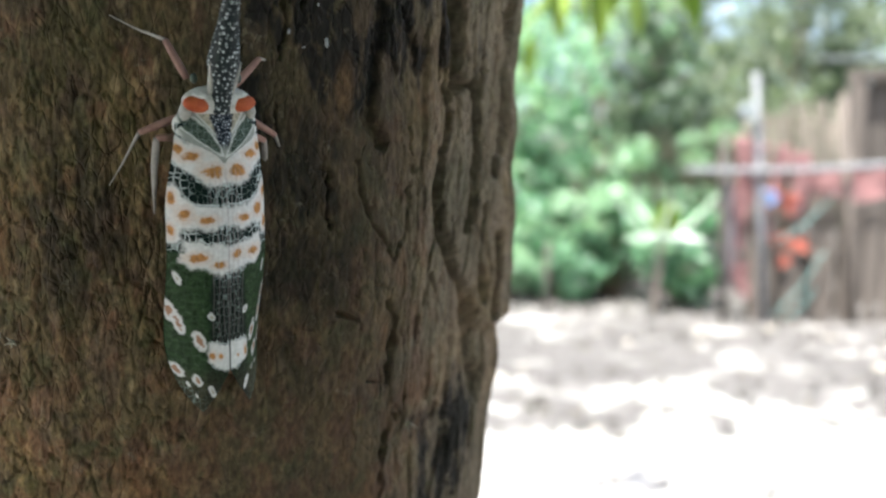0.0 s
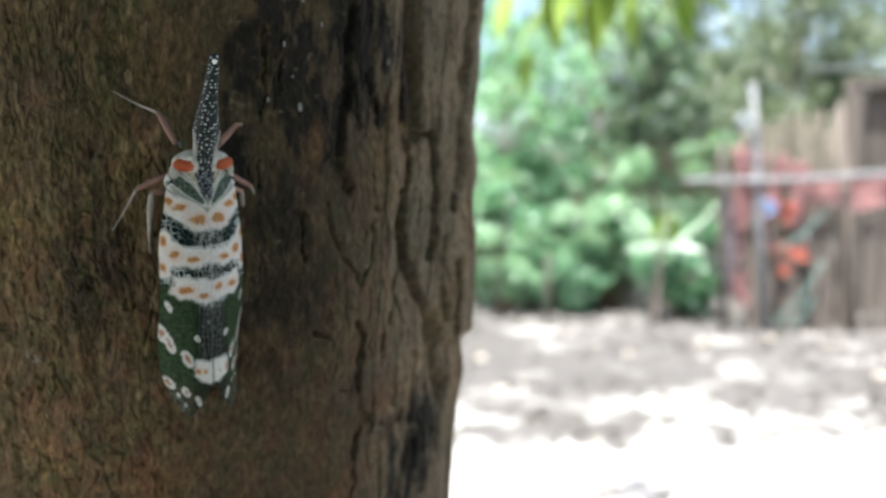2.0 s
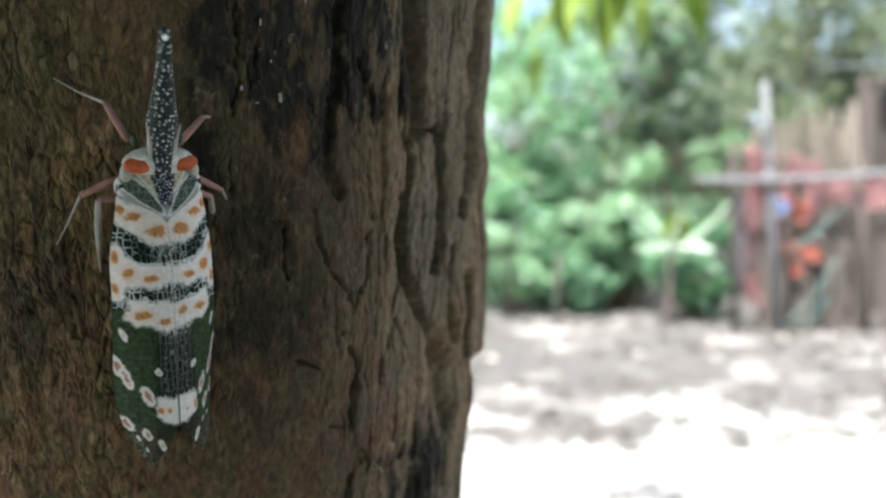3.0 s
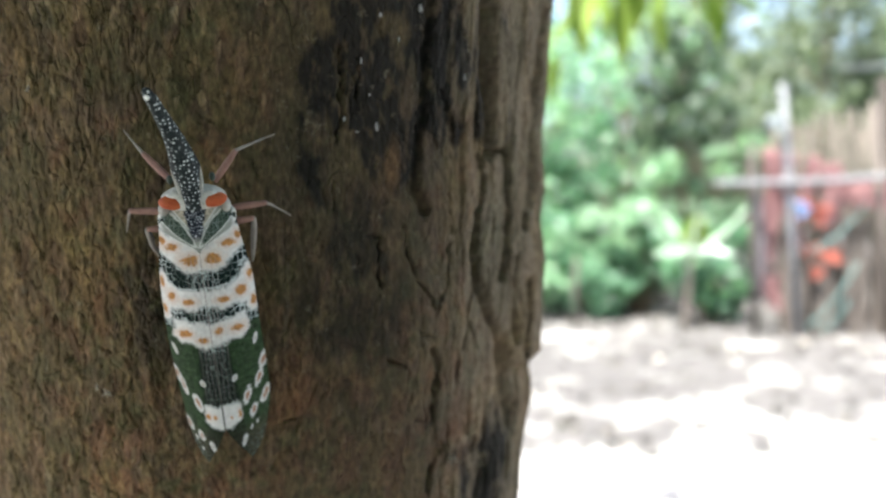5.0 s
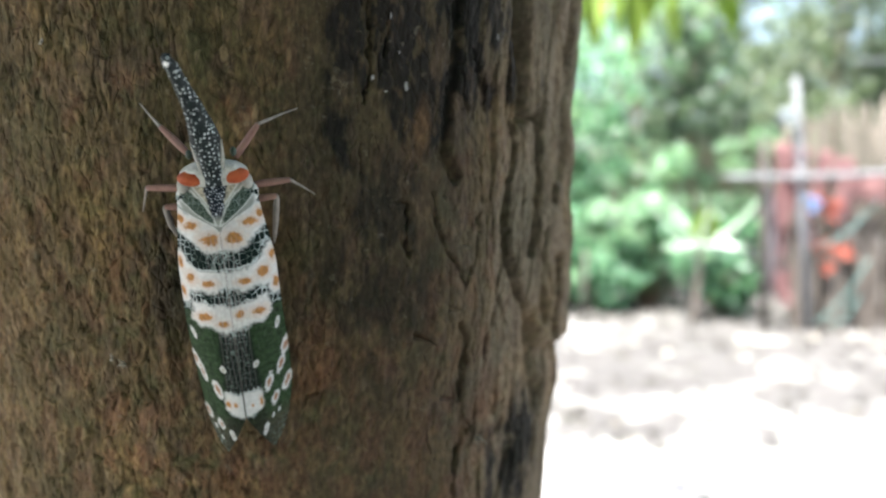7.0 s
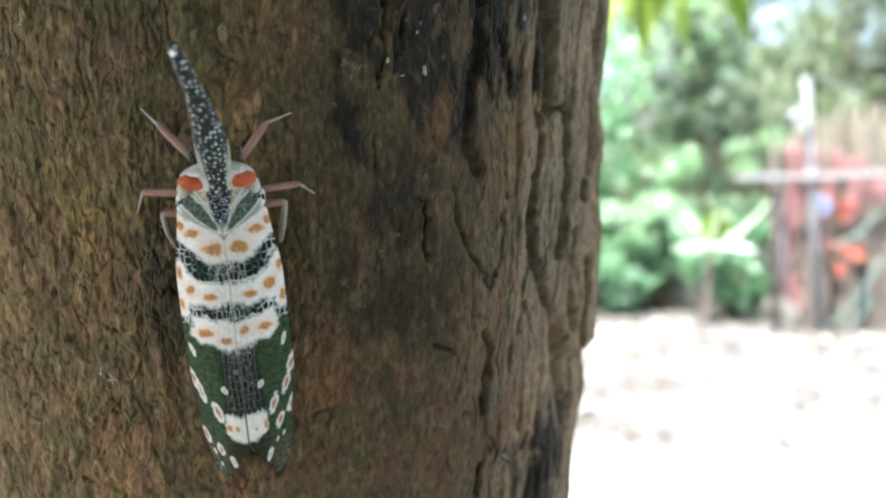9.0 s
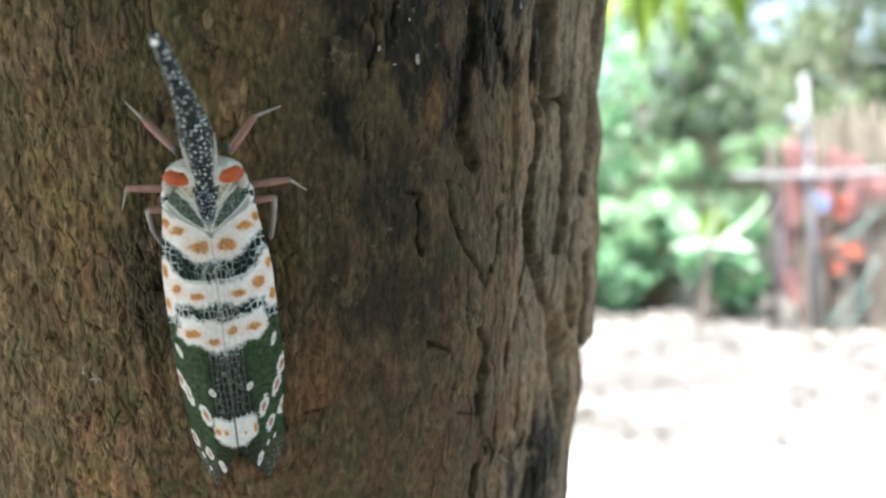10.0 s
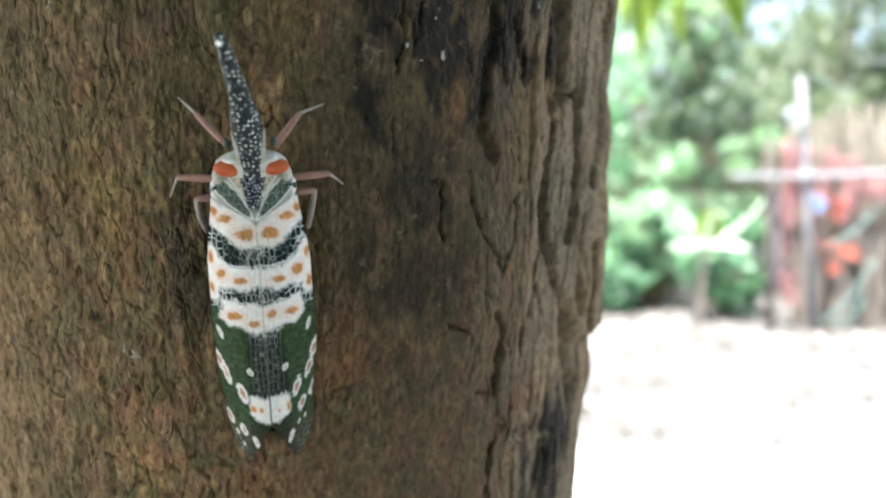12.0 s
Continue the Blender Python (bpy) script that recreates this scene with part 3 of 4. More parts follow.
def clump_points(rng, n, blobs):
    """Points gathered in ragged clumps: (centre, radius) each."""
    w = np.array([r ** 2 for _, r in blobs])
    pick = rng.choice(len(blobs), n, p=w / w.sum())
    c = np.array([b[0] for b in blobs])[pick]
    r = np.array([b[1] for b in blobs])[pick]
    d = rng.normal(size=(n, 3))
    d /= np.linalg.norm(d, axis=1)[:, None]
    return c + d * (r * rng.uniform(0.35, 1.0, n) ** 0.6)[:, None] * np.array([1, 1, 0.8])


def small_tree(at, height, spread, material, seed, leaves=2600, size=0.14, low=0.25, label="leafy green tree, seen beyond the yard or added unseen to block light", trunk=0.05):
    rng = np.random.RandomState(seed)
    t = thing("tree", label, "tree", at, "trees behind the yard")
    lean = rng.uniform(-0.15, 0.15, 2)
    spine = curve_points([(0, 0, -0.05), (lean[0] * 0.4, lean[1] * 0.4, height * 0.35), (lean[0], lean[1], height * 0.85)], 10)
    tube("trunk", spine, [trunk * (1 - 0.75 * i / 9) for i in range(10)], TWIG, t, sides=9, wobble=0.12, seed=seed)
    blobs = []
    limbs = 9
    for k in range(limbs):
        u = low + (1 - low) * (k + rng.uniform(0, 0.7)) / limbs
        base = Vector(spine[min(9, int(u * 9))])
        a = k * 2.4 + rng.uniform(-0.4, 0.4)
        reach = spread * (1.05 - 0.55 * u) * rng.uniform(0.6, 1.0)
        tip = base + Vector((math.cos(a) * reach, math.sin(a) * reach, height * rng.uniform(0.04, 0.16)))
        mid = (base + tip) / 2 + Vector((0, 0, 0.06))
        tube("limb", curve_points([base, mid, tip], 6), [trunk * 0.4 * (1 - 0.14 * i) for i in range(6)], TWIG, t, sides=6, seed=seed + k)
        blobs.append((tuple(tip), spread * rng.uniform(0.24, 0.42)))
        blobs.append((tuple(mid), spread * rng.uniform(0.15, 0.28)))
    leaf_cloud("crown", clump_points(rng, leaves, blobs), size, material, t, "", seed)
    return t


def shrub(at, radius, height, material, seed, leaves=1400, size=0.11, label="leafy green shrub beside the yard"):
    rng = np.random.RandomState(seed)
    s = thing("shrub", label, "shrub", at, "shrubs along the yard")
    blobs = []
    for k in range(12):
        a = k * 2.4
        tip = Vector((math.cos(a) * radius * rng.uniform(0.2, 0.95), math.sin(a) * radius * rng.uniform(0.2, 0.95), height * rng.uniform(0.25, 1.0)))
        tube("stem", curve_points([(tip.x * 0.15, tip.y * 0.15, -0.03), tip * 0.55, tip], 5), [0.014, 0.012, 0.010, 0.008, 0.005], TWIG, s, sides=6, seed=k)
        blobs.append((tuple(tip), radius * rng.uniform(0.16, 0.34)))
        blobs.append((tuple(tip * 0.6), radius * rng.uniform(0.14, 0.30)))
    leaf_cloud("leaves", clump_points(rng, leaves, blobs), size, material, s, "", seed)
    return s


def blade(name, base, direction, length, width, material, parent, fold=0.25, droop=0.35, segs=9, wave=0.0, label="", across=None):
    """One large leaf: a bent, folded blade with a real edge thickness and a midrib line."""
    d = Vector(direction).normalized()
    side = Vector(across).normalized() if across else d.cross(Vector((0, 0, 1))).normalized()
    up = side.cross(d)
    verts, faces = [], []
    cols = (-1, -0.55, 0, 0.55, 1)
    for layer in (0, 1):
        for i in range(segs + 1):
            u = i / segs
            w = width * 0.5 * (math.sin(math.pi * min(1, u * 0.97 + 0.03) ** 0.8) ** 0.85 + 0.01)
            c = Vector(base) + d * (length * u) + Vector((0, 0, -droop * length * u * u))
            for k in cols:
                z = fold * abs(k) * w + wave * w * math.sin(u * 17 + k * 2) * abs(k)
                verts.append(c + side * (k * w) + up * (z - layer * length * 0.004))
    n, m = 5, segs + 1
    for i in range(segs):
        for k in range(4):
            a = i * n + k
            faces.append((a, a + 1, a + n + 1, a + n))
            a += n * m
            faces.append((a, a + n, a + n + 1, a + 1))
        for k in (0, 4):
            a = i * n + k
            faces.append((a, a + n, a + n + n * m, a + n * m))
    return raw(name, verts, faces, material, parent, label)


def finish_tree():
    """Limbs, an unseen leafy crown over the camera, and the spray of long leaves that hangs in view."""
    shift = Vector(TREE.location)
    rng = np.random.RandomState(5)
    z0 = TRUNK_TOP
    top = Vector((AXIS_X + LEAN_X * 0.3, AXIS_Y - LEAN_Y * 0.3, 1.0 + z0))
    blobs = []
    for k in range(14):
        a = k * 2.4 + 0.4
        reach = rng.uniform(0.5, 1.5)
        base = top - Vector((0, 0, rng.uniform(0.0, 0.25)))
        tip = base + Vector((math.cos(a) * reach - 0.45, math.sin(a) * reach - 0.5, rng.uniform(0.25, 1.1)))
        mid = (base + tip) / 2 + Vector((0, 0, 0.12))
        tube("limb", [p - shift for p in curve_points([base, mid, tip], 8)], [0.026 - 0.0026 * i for i in range(8)], TWIG, TREE, sides=8, wobble=0.1, seed=k)
        blobs += [(tuple(tip - shift), rng.uniform(0.35, 0.6)), (tuple(mid - shift), rng.uniform(0.25, 0.45))]
    # out of view, shifted sunwards and dense enough to keep sun off the trunk
    leaf_cloud("crown", clump_points(rng, 17000, blobs), 0.17, LEAF_MID, TREE, "", 6, narrow=0.3)
    # hanging spray
    twig = curve_points([top + Vector((0.02, 0.05, 0.02)), (0.25, 1.2, 2.35), (0.45, 2.0, 1.95), (0.52, 2.2, 1.66)], 14)
    tube("hanging_twig", [p - shift for p in twig], [0.012 - 0.0007 * i for i in range(14)], TWIG, TREE, sides=7, seed=3)
    for x, z, dx, dz, ln, w in ((0.425, 1.60, 0.03, -1, 0.19, 0.058), (0.63, 1.61, 0.45, -0.85, 0.20, 0.060), (0.30, 1.57, -0.5, -0.8, 0.15, 0.065),
                               (0.355, 1.62, -0.25, -1, 0.15, 0.060), (0.55, 1.62, 0.2, -1, 0.15, 0.065), (0.68, 1.60, 0.75, -0.6, 0.17, 0.06),
                               (0.34, 1.68, -0.6, -0.3, 0.16, 0.07), (0.47, 1.66, 0.1, -0.7, 0.14, 0.07), (0.24, 1.53, -0.5, -0.7, 0.17, 0.065), (0.40, 1.66, -0.1, -1, 0.20, 0.075), (0.64, 1.69, 0.35, -0.9, 0.22, 0.075), (0.48, 1.67, -0.3, -0.9, 0.16, 0.075),
                               (0.30, 1.64, 0.2, -1, 0.19, 0.08), (0.36, 1.69, -0.4, -0.8, 0.2, 0.08), (0.58, 1.69, -0.2, -1, 0.16, 0.07),
                               (0.58, 1.70, 0.5, -0.3, 0.16, 0.07), (0.27, 1.47, -0.1, -0.9, 0.13, 0.06), (0.20, 1.62, -0.2, -0.8, 0.16, 0.07)):
        y = 2.2 + rng.uniform(-0.12, 0.12)
        near = min(twig, key=lambda p: (p - Vector((x, y, z))).length)
        tube("leaf_stalk", [near - shift, Vector((x, y, z)) - shift], [0.002, 0.0015], TWIG, TREE, sides=5)
        blade("leaf", Vector((x, y, z)) - shift, (dx, rng.uniform(-0.3, 0.3), dz), ln, w, LEAF_FRESH, TREE, 0.3, 0.1)


finish_tree()


# ---- the far side of the yard ----
def build_planting():
    for x, y, h, s, mat, seed, n, size in (
        (0.9, 8.2, 3.4, 1.3, LEAF_COOL, 21, 3600, 0.15), (1.9, 9.0, 3.9, 1.5, LEAF_PALE, 22, 2200, 0.15),
        (3.1, 10.5, 4.6, 1.8, LEAF_HAZE, 23, 3000, 0.18), (4.9, 11.0, 5.0, 2.0, LEAF_HAZE, 24, 3000, 0.18),
        (0.3, 9.6, 4.2, 1.6, LEAF_COOL, 25, 3200, 0.15), (6.5, 10.0, 4.6, 1.9, LEAF_HAZE, 26, 2400, 0.18),
        (2.3, 12.5, 5.2, 2.2, LEAF_DARK, 27, 3000, 0.2), (-1.2, 9.0, 4.2, 1.7, LEAF_HAZE, 28, 2000, 0.18),
        (4.2, 9.2, 4.4, 1.8, LEAF_HAZE, 29, 4200, 0.16), (6.0, 13.0, 6.0, 2.6, LEAF_HAZE, 30, 4200, 0.22), (3.9, 13.5, 6.2, 2.6, LEAF_HAZE, 31, 4200, 0.22),
        (0.55, 7.3, 2.8, 0.9, LEAF_PALE, 37, 1800, 0.17),
        # four unseen trees behind the camera, added to hold sky light off the trunk
        (-0.9, -2.9, 4.2, 1.9, LEAF_MID, 32, 5200, 0.2), (0.9, -3.0, 4.4, 2.1, LEAF_MID, 33, 5200, 0.2), (2.4, -2.4, 4.2, 1.9, LEAF_MID, 34, 5200, 0.2),
        (-0.4, -5.0, 5.0, 2.3, LEAF_MID, 36, 5200, 0.22)):
        if y > 0:
            x, y, h = x * 1.1, y + 1.1, h * 1.05
        small_tree((x, y, 0), h, s, mat, seed, int(n * (0.48 if y > 0 and mat is not LEAF_HAZE else 1)), size)
    small_tree((2.25, 8.0, 0), 3.0, 0.8, LEAF_DARK, 38, 1100, 0.15, 0.66)
    for x, y, r, h, mat, seed in (
        (0.62, 7.3, 0.6, 1.2, LEAF_COOL, 41), (1.25, 7.2, 0.55, 1.0, LEAF_PALE, 42), (0.2, 7.6, 0.6, 1.5, LEAF_COOL, 43),
        (1.95, 6.35, 0.42, 0.80, LEAF_COOL, 44), (0.55, 6.75, 0.45, 0.75, LEAF_PALE, 49), (1.1, 6.7, 0.42, 0.6, LEAF_COOL, 50), (1.5, 6.9, 0.4, 0.9, LEAF_MID, 51), (1.75, 7.6, 0.6, 1.4, LEAF_PALE, 45), (-0.6, 7.6, 0.7, 1.4, LEAF_MID, 46),
        (2.5, 8.4, 0.7, 1.7, LEAF_PALE, 47), (1.0, 7.9, 0.6, 1.9, LEAF_COOL, 48)):
        shrub((x * 1.09, y + 0.5, 0), r * 1.08, h * 1.05, mat, seed, 2200, 0.085)


build_planting()


def build_broad_plant():
    """A young plant with a few very large leaves."""
    p = thing("broad_leaf_plant", "young plant with very large pale-ribbed green leaves", "plant", (1.80, 6.35, 0))
    tube("stem", curve_points([(-0.03, 0, -0.03), (0.0, 0, 0.35), (0.02, 0, 0.69)], 8), [0.035, 0.034, 0.032, 0.03, 0.028, 0.026, 0.024, 0.02], WOOD_GREY, p, sides=9)
    for dx, dy, dz, ln, w, dr, mat in ((-1, -0.1, 0.12, 0.46, 0.15, -0.80, LEAF_BROAD), (1, -0.1, 0.10, 0.50, 0.15, -0.75, LEAF_BROAD), (0.1, -0.3, 0.9, 0.36, 0.24, 0.1, LEAF_FRESH),
                                  (-0.5, 0.5, 0.8, 0.42, 0.22, 0.0, LEAF_BROAD), (0.6, 0.5, 0.7, 0.40, 0.22, 0.0, LEAF_BROAD), (-0.9, -0.3, 0.05, 0.36, 0.16, 0.1, LEAF_PALE),
                                  (0.8, -0.5, 0.0, 0.36, 0.18, 0.1, LEAF_COOL)):
        b = Vector((0.02, 0, 0.66))
        d = Vector((dx, dy, dz)).normalized()
        lf = blade("leaf", b, d, ln, w, mat, p, 0.3, dr, 11, 0.08, "", (-d.z * (1 if d.x > 0 else -1), 0.45, abs(d.x) + 0.05))
        rib = [b + d * (ln * u) + Vector((0, -0.006, -dr * ln * u * u - 0.004)) for u in (0, 0.25, 0.5, 0.75, 0.97)]
        tube("midrib", rib, [0.020, 0.018, 0.015, 0.011, 0.004], LEAF_RIM, lf, "pale midrib", sides=6)


build_broad_plant()


def cloth(name, x0, x1, z0, z1, y, material, label, seed, depth=0.05, cells=(16, 14)):
    """A hanging sheet with folds, some thickness and a ragged hem."""
    rng = np.random.RandomState(seed)
    nx, nz = cells
    U, V = np.meshgrid(np.linspace(0, 1, nx + 1), np.linspace(0, 1, nz + 1))
    ph = rng.uniform(0, 6, 3)
    fold = np.sin(U * 15 + ph[0] + 1.5 * V) * 0.5 + np.sin(U * 7 + ph[1] - 2 * V) * 0.5
    X = x0 + (x1 - x0) * U + 0.03 * np.sin(V * 5 + ph[2])
    Z = z1 + (z0 - z1) * V * (1 + 0.10 * np.sin(U * 9 + ph[1]))
    Y = y + depth * fold * (0.3 + 0.7 * V)
    n = (nx + 1) * (nz + 1)
    front = np.stack([X, Y, Z], -1).reshape(-1, 3)
    verts = np.concatenate([front, front + [0, 0.004, 0]])
    faces = []
    for j in range(nz):
        for i in range(nx):
            a = j * (nx + 1) + i
            faces.append((a, a + nx + 1, a + nx + 2, a + 1))
            faces.append((a + n, a + n + 1, a + n + nx + 2, a + n + nx + 1))
    for i in range(nx):
        for r in (0, nz):
            a = r * (nx + 1) + i
            faces.append((a, a + 1, a + 1 + n, a + n))
    for j in range(nz):
        for r in (0, nx):
            a = j * (nx + 1) + r
            faces.append((a, a + nx + 1, a + nx + 1 + n, a + n))
    return tagged(raw(name, verts, faces, material), label, "cloth", "cloths on the fence")


def build_fence():
    f = thing("fence", "makeshift yard fence of grey poles and weathered wooden stakes", "fence", (2.5, 6.0, 0))
    tube("pole", [(0.05, 0, -0.05), (-0.01, 0, 0.9), (-0.07, 0, 1.95)], [0.030, 0.029, 0.027], GREY_POLE, f, "tall pale grey pole", sides=12)
    tube("post", [(0.75, 0.03, -0.05), (0.70, 0.03, 0.9), (0.63, 0.03, 1.80)], [0.034, 0.032, 0.028], WOOD_GREY, f, sides=10, wobble=0.06)
    tube("post", [(-0.27, 0.03, -0.05), (-0.29, 0.03, 0.8), (-0.30, 0.03, 1.5)], [0.03, 0.028, 0.024], WOOD_BROWN, f, sides=10, wobble=0.06)
    tube("post", [(1.45, 0.05, -0.05), (1.44, 0.05, 1.6)], [0.034, 0.03], WOOD_GREY, f, sides=10, wobble=0.06)
    tube("rail", curve_points([(-0.6, -0.04, 1.20), (0.2, -0.045, 1.195), (1.0, -0.045, 1.24), (1.9, -0.04, 1.26)], 9), [0.022] * 9, GREY_RAIL, f, "pale grey horizontal pole", sides=10)
    tube("rail", curve_points([(0.0, 0.06, 0.83), (0.9, 0.07, 0.86), (1.9, 0.06, 0.84)], 7), [0.018] * 7, WOOD_GREY, f, sides=8, wobble=0.08)
    rng = np.random.RandomState(12)
    for k in range(16):
        x = 0.01 + 0.115 * k + rng.uniform(-0.02, 0.02)
        top = rng.uniform(0.72, 0.98)
        bm = bmesh.new()
        box_geometry(bm, (x - 0.036, 0.085, -0.03), (x + 0.036, 0.105, top), 0.005, pose(0, 0, 0, 0, rng.uniform(-2, 2), 0))
        part("stake", bm, WOOD_GREY, f, smooth=False)
    for x, y, h in ((-1.62, 0.5, 0.62), (-2.0, 0.9, 0.8)):
        tube("thin_stake", [(x, y, -0.04), (x + 0.02, y, h)], [0.016, 0.012], WOOD_GREY, f, sides=7, wobble=0.08)


build_fence()
for x0, x1, z0, z1, seed in ((2.30, 2.43, 0.50, 1.47, 1), (2.45, 2.60, 0.72, 1.42, 2), (2.63, 2.74, 0.95, 1.40, 3), (2.76, 2.93, 0.80, 1.34, 4), (2.33, 2.47, 0.20, 0.46, 9)):
    cloth("hanging_cloth", x0, x1, z0, z1, 6.10, RED_CLOTH, "faded red cloth strip hanging behind a fence rail", seed, 0.03, (8, 14))
cloth("hanging_cloth", 2.98, 3.9, 0.98, 1.24, 6.16, RED_CLOTH, "faded red cloth strip hanging behind a fence rail", 12)
for x0, x1, z0, z1, seed in ((2.58, 2.68, 0.92, 1.05, 14), (2.70, 2.80, 0.86, 1.01, 15), (2.62, 2.70, 0.60, 0.70, 5), (2.74, 2.90, 0.56, 0.66, 16), (2.68, 2.76, 0.44, 0.52, 18)):
    cloth("hanging_cloth", x0, x1, z0, z1, 6.04, ORANGE_CLOTH, "small orange-red plastic scrap on the fence", seed, 0.03, (6, 6))
cloth("hanging_cloth", 2.51, 2.60, 0.93, 1.04, 5.95, BLUE_CLOTH, "small blue plastic scrap tied to a pole", 6, 0.02, (6, 6))
for k, (x0, z0, x1, z1) in enumerate(((2.62, 0.05, 3.02, 0.55), (2.60, 0.62, 3.1, 1.02), (2.72, 0.03, 2.95, 0.26))):
    rope = tube("rope", curve_points([(x0, 6.03, z0), ((x0 + x1) / 2, 6.02, (z0 + z1) / 2 - 0.05), (x1, 6.03, z1)], 9), [0.007] * 9, TEAL_CLOTH, sides=7)
    tagged(rope, "slack teal plastic rope tied across the fence", "rope", "ropes on the fence")
for x0, x1, z0, z1, y, seed in ((2.30, 2.42, 1.58, 1.71, 5.93, 22),):
    cloth("plastic_bag", x0, x1, z0, z1, y, WHITE_BAG, "crumpled white plastic bag caught on a fence pole", seed, 0.05, (8, 8))
cloth("hanging_cloth", 2.22, 2.29, 0.30, 1.30, 6.06, PALE_CLOTH, "pale grey plastic strip hanging on the fence", 8, 0.03, (6, 12))


def build_hut():
    h = thing("hut", "low hut with dark timber walls and tin roof", "hut", (4.18, 7.0, 0))
    rng = np.random.RandomState(31)
    for k in range(15):
        x = -0.42 + 0.15 * k
        bm = bmesh.new()
        box_geometry(bm, (x, 0, 0.0), (x + 0.142, 0.03, 2.02 + rng.uniform(-0.02, 0.02)), 0.006)
        part("wall_board", bm, WOOD_BROWN, h, smooth=False)
    for x in (-0.45, 0.5, 1.8):
        bm = bmesh.new()
        box_geometry(bm, (x - 0.06, -0.11, -0.03), (x + 0.06, -0.008, 2.12), 0.01)
        part("corner_post", bm, WOOD_GREY, h, smooth=False)
    bm = bmesh.new()
    box_geometry(bm, (-0.5, -0.12, 2.03), (1.9, 0.04, 2.13), 0.01)
    part("beam", bm, WOOD_BROWN, h, smooth=False)
    verts, faces = [], []
    n = 60
    for layer in (0, 0.004):
        for j, (y, z) in enumerate(((-0.45, 2.17), (2.2, 2.62))):
            for i in range(n + 1):
                verts.append((0.15 + 2.4 * i / n, y, z + 0.018 * math.sin(i * 1.9) - layer))
    m = n + 1
    for i in range(n):
        faces += [(i, i + 1, m + i + 1, m + i), (2 * m + i, 3 * m + i, 3 * m + i + 1, 2 * m + i + 1),
                  (i, 2 * m + i, 2 * m + i + 1, i + 1), (m + i, m + i + 1, 3 * m + i + 1, 3 * m + i)]
    raw("roof", verts, faces, TIN, h, "grey corrugated tin roof")


build_hut()


def build_matting():
    """A leaning screen of pale bamboo strips behind the fence."""
    s = thing("bamboo_screen", "pale bamboo screen standing behind a fence", "screen", (2.75, 6.6, 0))
    rng = np.random.RandomState(51)
    for k in range(14):
        x = 0.06 * k - 0.1
        tube("bamboo_strip", [(x, 0, -0.02), (x + rng.uniform(-0.02, 0.02), 0.03, 1.0), (x + rng.uniform(-0.03, 0.03), 0.08, rng.uniform(1.62, 1.85))], [0.026, 0.026, 0.022], BAMBOO, s, sides=8, seed=k)
    for z in (0.5, 1.2):
        tube("batten", [(-0.16, -0.03 + 0.04 * z, z), (0.78, -0.03 + 0.04 * z, z + 0.02)], [0.016, 0.016], WOOD_GREY, s, sides=7)


build_matting()


def build_litter():
    rng = np.random.RandomState(77)
    n = 1500
    c = np.stack([rng.uniform(-0.3, 5.0, n), rng.uniform(2.0, 7.6, n)], -1)
    z = ground_height(c[:, 0], c[:, 1])
    lf = leaf_cloud("leaf_litter", np.concatenate([c, z[:, None] + 0.012], -1), 0.075, LEAF_DRY, None, "", 78, 0.0)
    tagged(lf, "dry brown and pale fallen leaves on bare earth", "leaf litter", kind="stuff")
    for k in range(26):
        x, y = rng.uniform(0.2, 3.4), rng.uniform(2.4, 6.0)
        r = rng.uniform(0.015, 0.05)
        bm = bmesh.new()
        bmesh.ops.create_icosphere(bm, subdivisions=2, radius=r)
        for v in bm.verts:
            v.co *= 1 + 0.35 * noise.noise(v.co / r * 0.9 + Vector((k, 0, 0)))
            v.co.z *= 0.55
        st = part("stone", bm, STONE)
        st.location = (x, y, float(ground_height(np.array(x), np.array(y))) + r * 0.2)
        tagged(st, "small grey stone lying on dry earth", "stone", "stones in the yard")


build_litter()


# ---- the lanternfly ----
# local millimetres: x to its right side, y to its head, z away from the bark
MM = 0.001
STRETCH = 1.032
# markings of a wing: across from the midline, along, half width, half length; the two wings differ a little
SPOTS = [(1.27, -6.55, 1.15, 0.78), (3.25, -5.1, 1.0, 0.55), (4.15, -4.45, 0.5, 0.62), (1.9, -11.3, 0.90, 0.48), (3.9, -10.8, 0.66, 0.78),
         (5.08, -12.45, 0.38, 0.75), (4.92, -9.25, 0.40, 0.80)]
LAST = {-1: [(0.97, -15.9, 0.75, 0.42), (2.97, -15.1, 1.05, 0.58)], 1: [(0.98, -14.9, 0.55, 0.55), (3.0, -14.95, 0.90, 0.62)]}
TAIL = {-1: [(1.8, -25.8, 0.34, 0.52), (0.95, -25.9, 0.24, 0.36)], 1: [(1.95, -25.8, 0.26, 0.62), (0.95, -26.1, 0.16, 0.26)]}
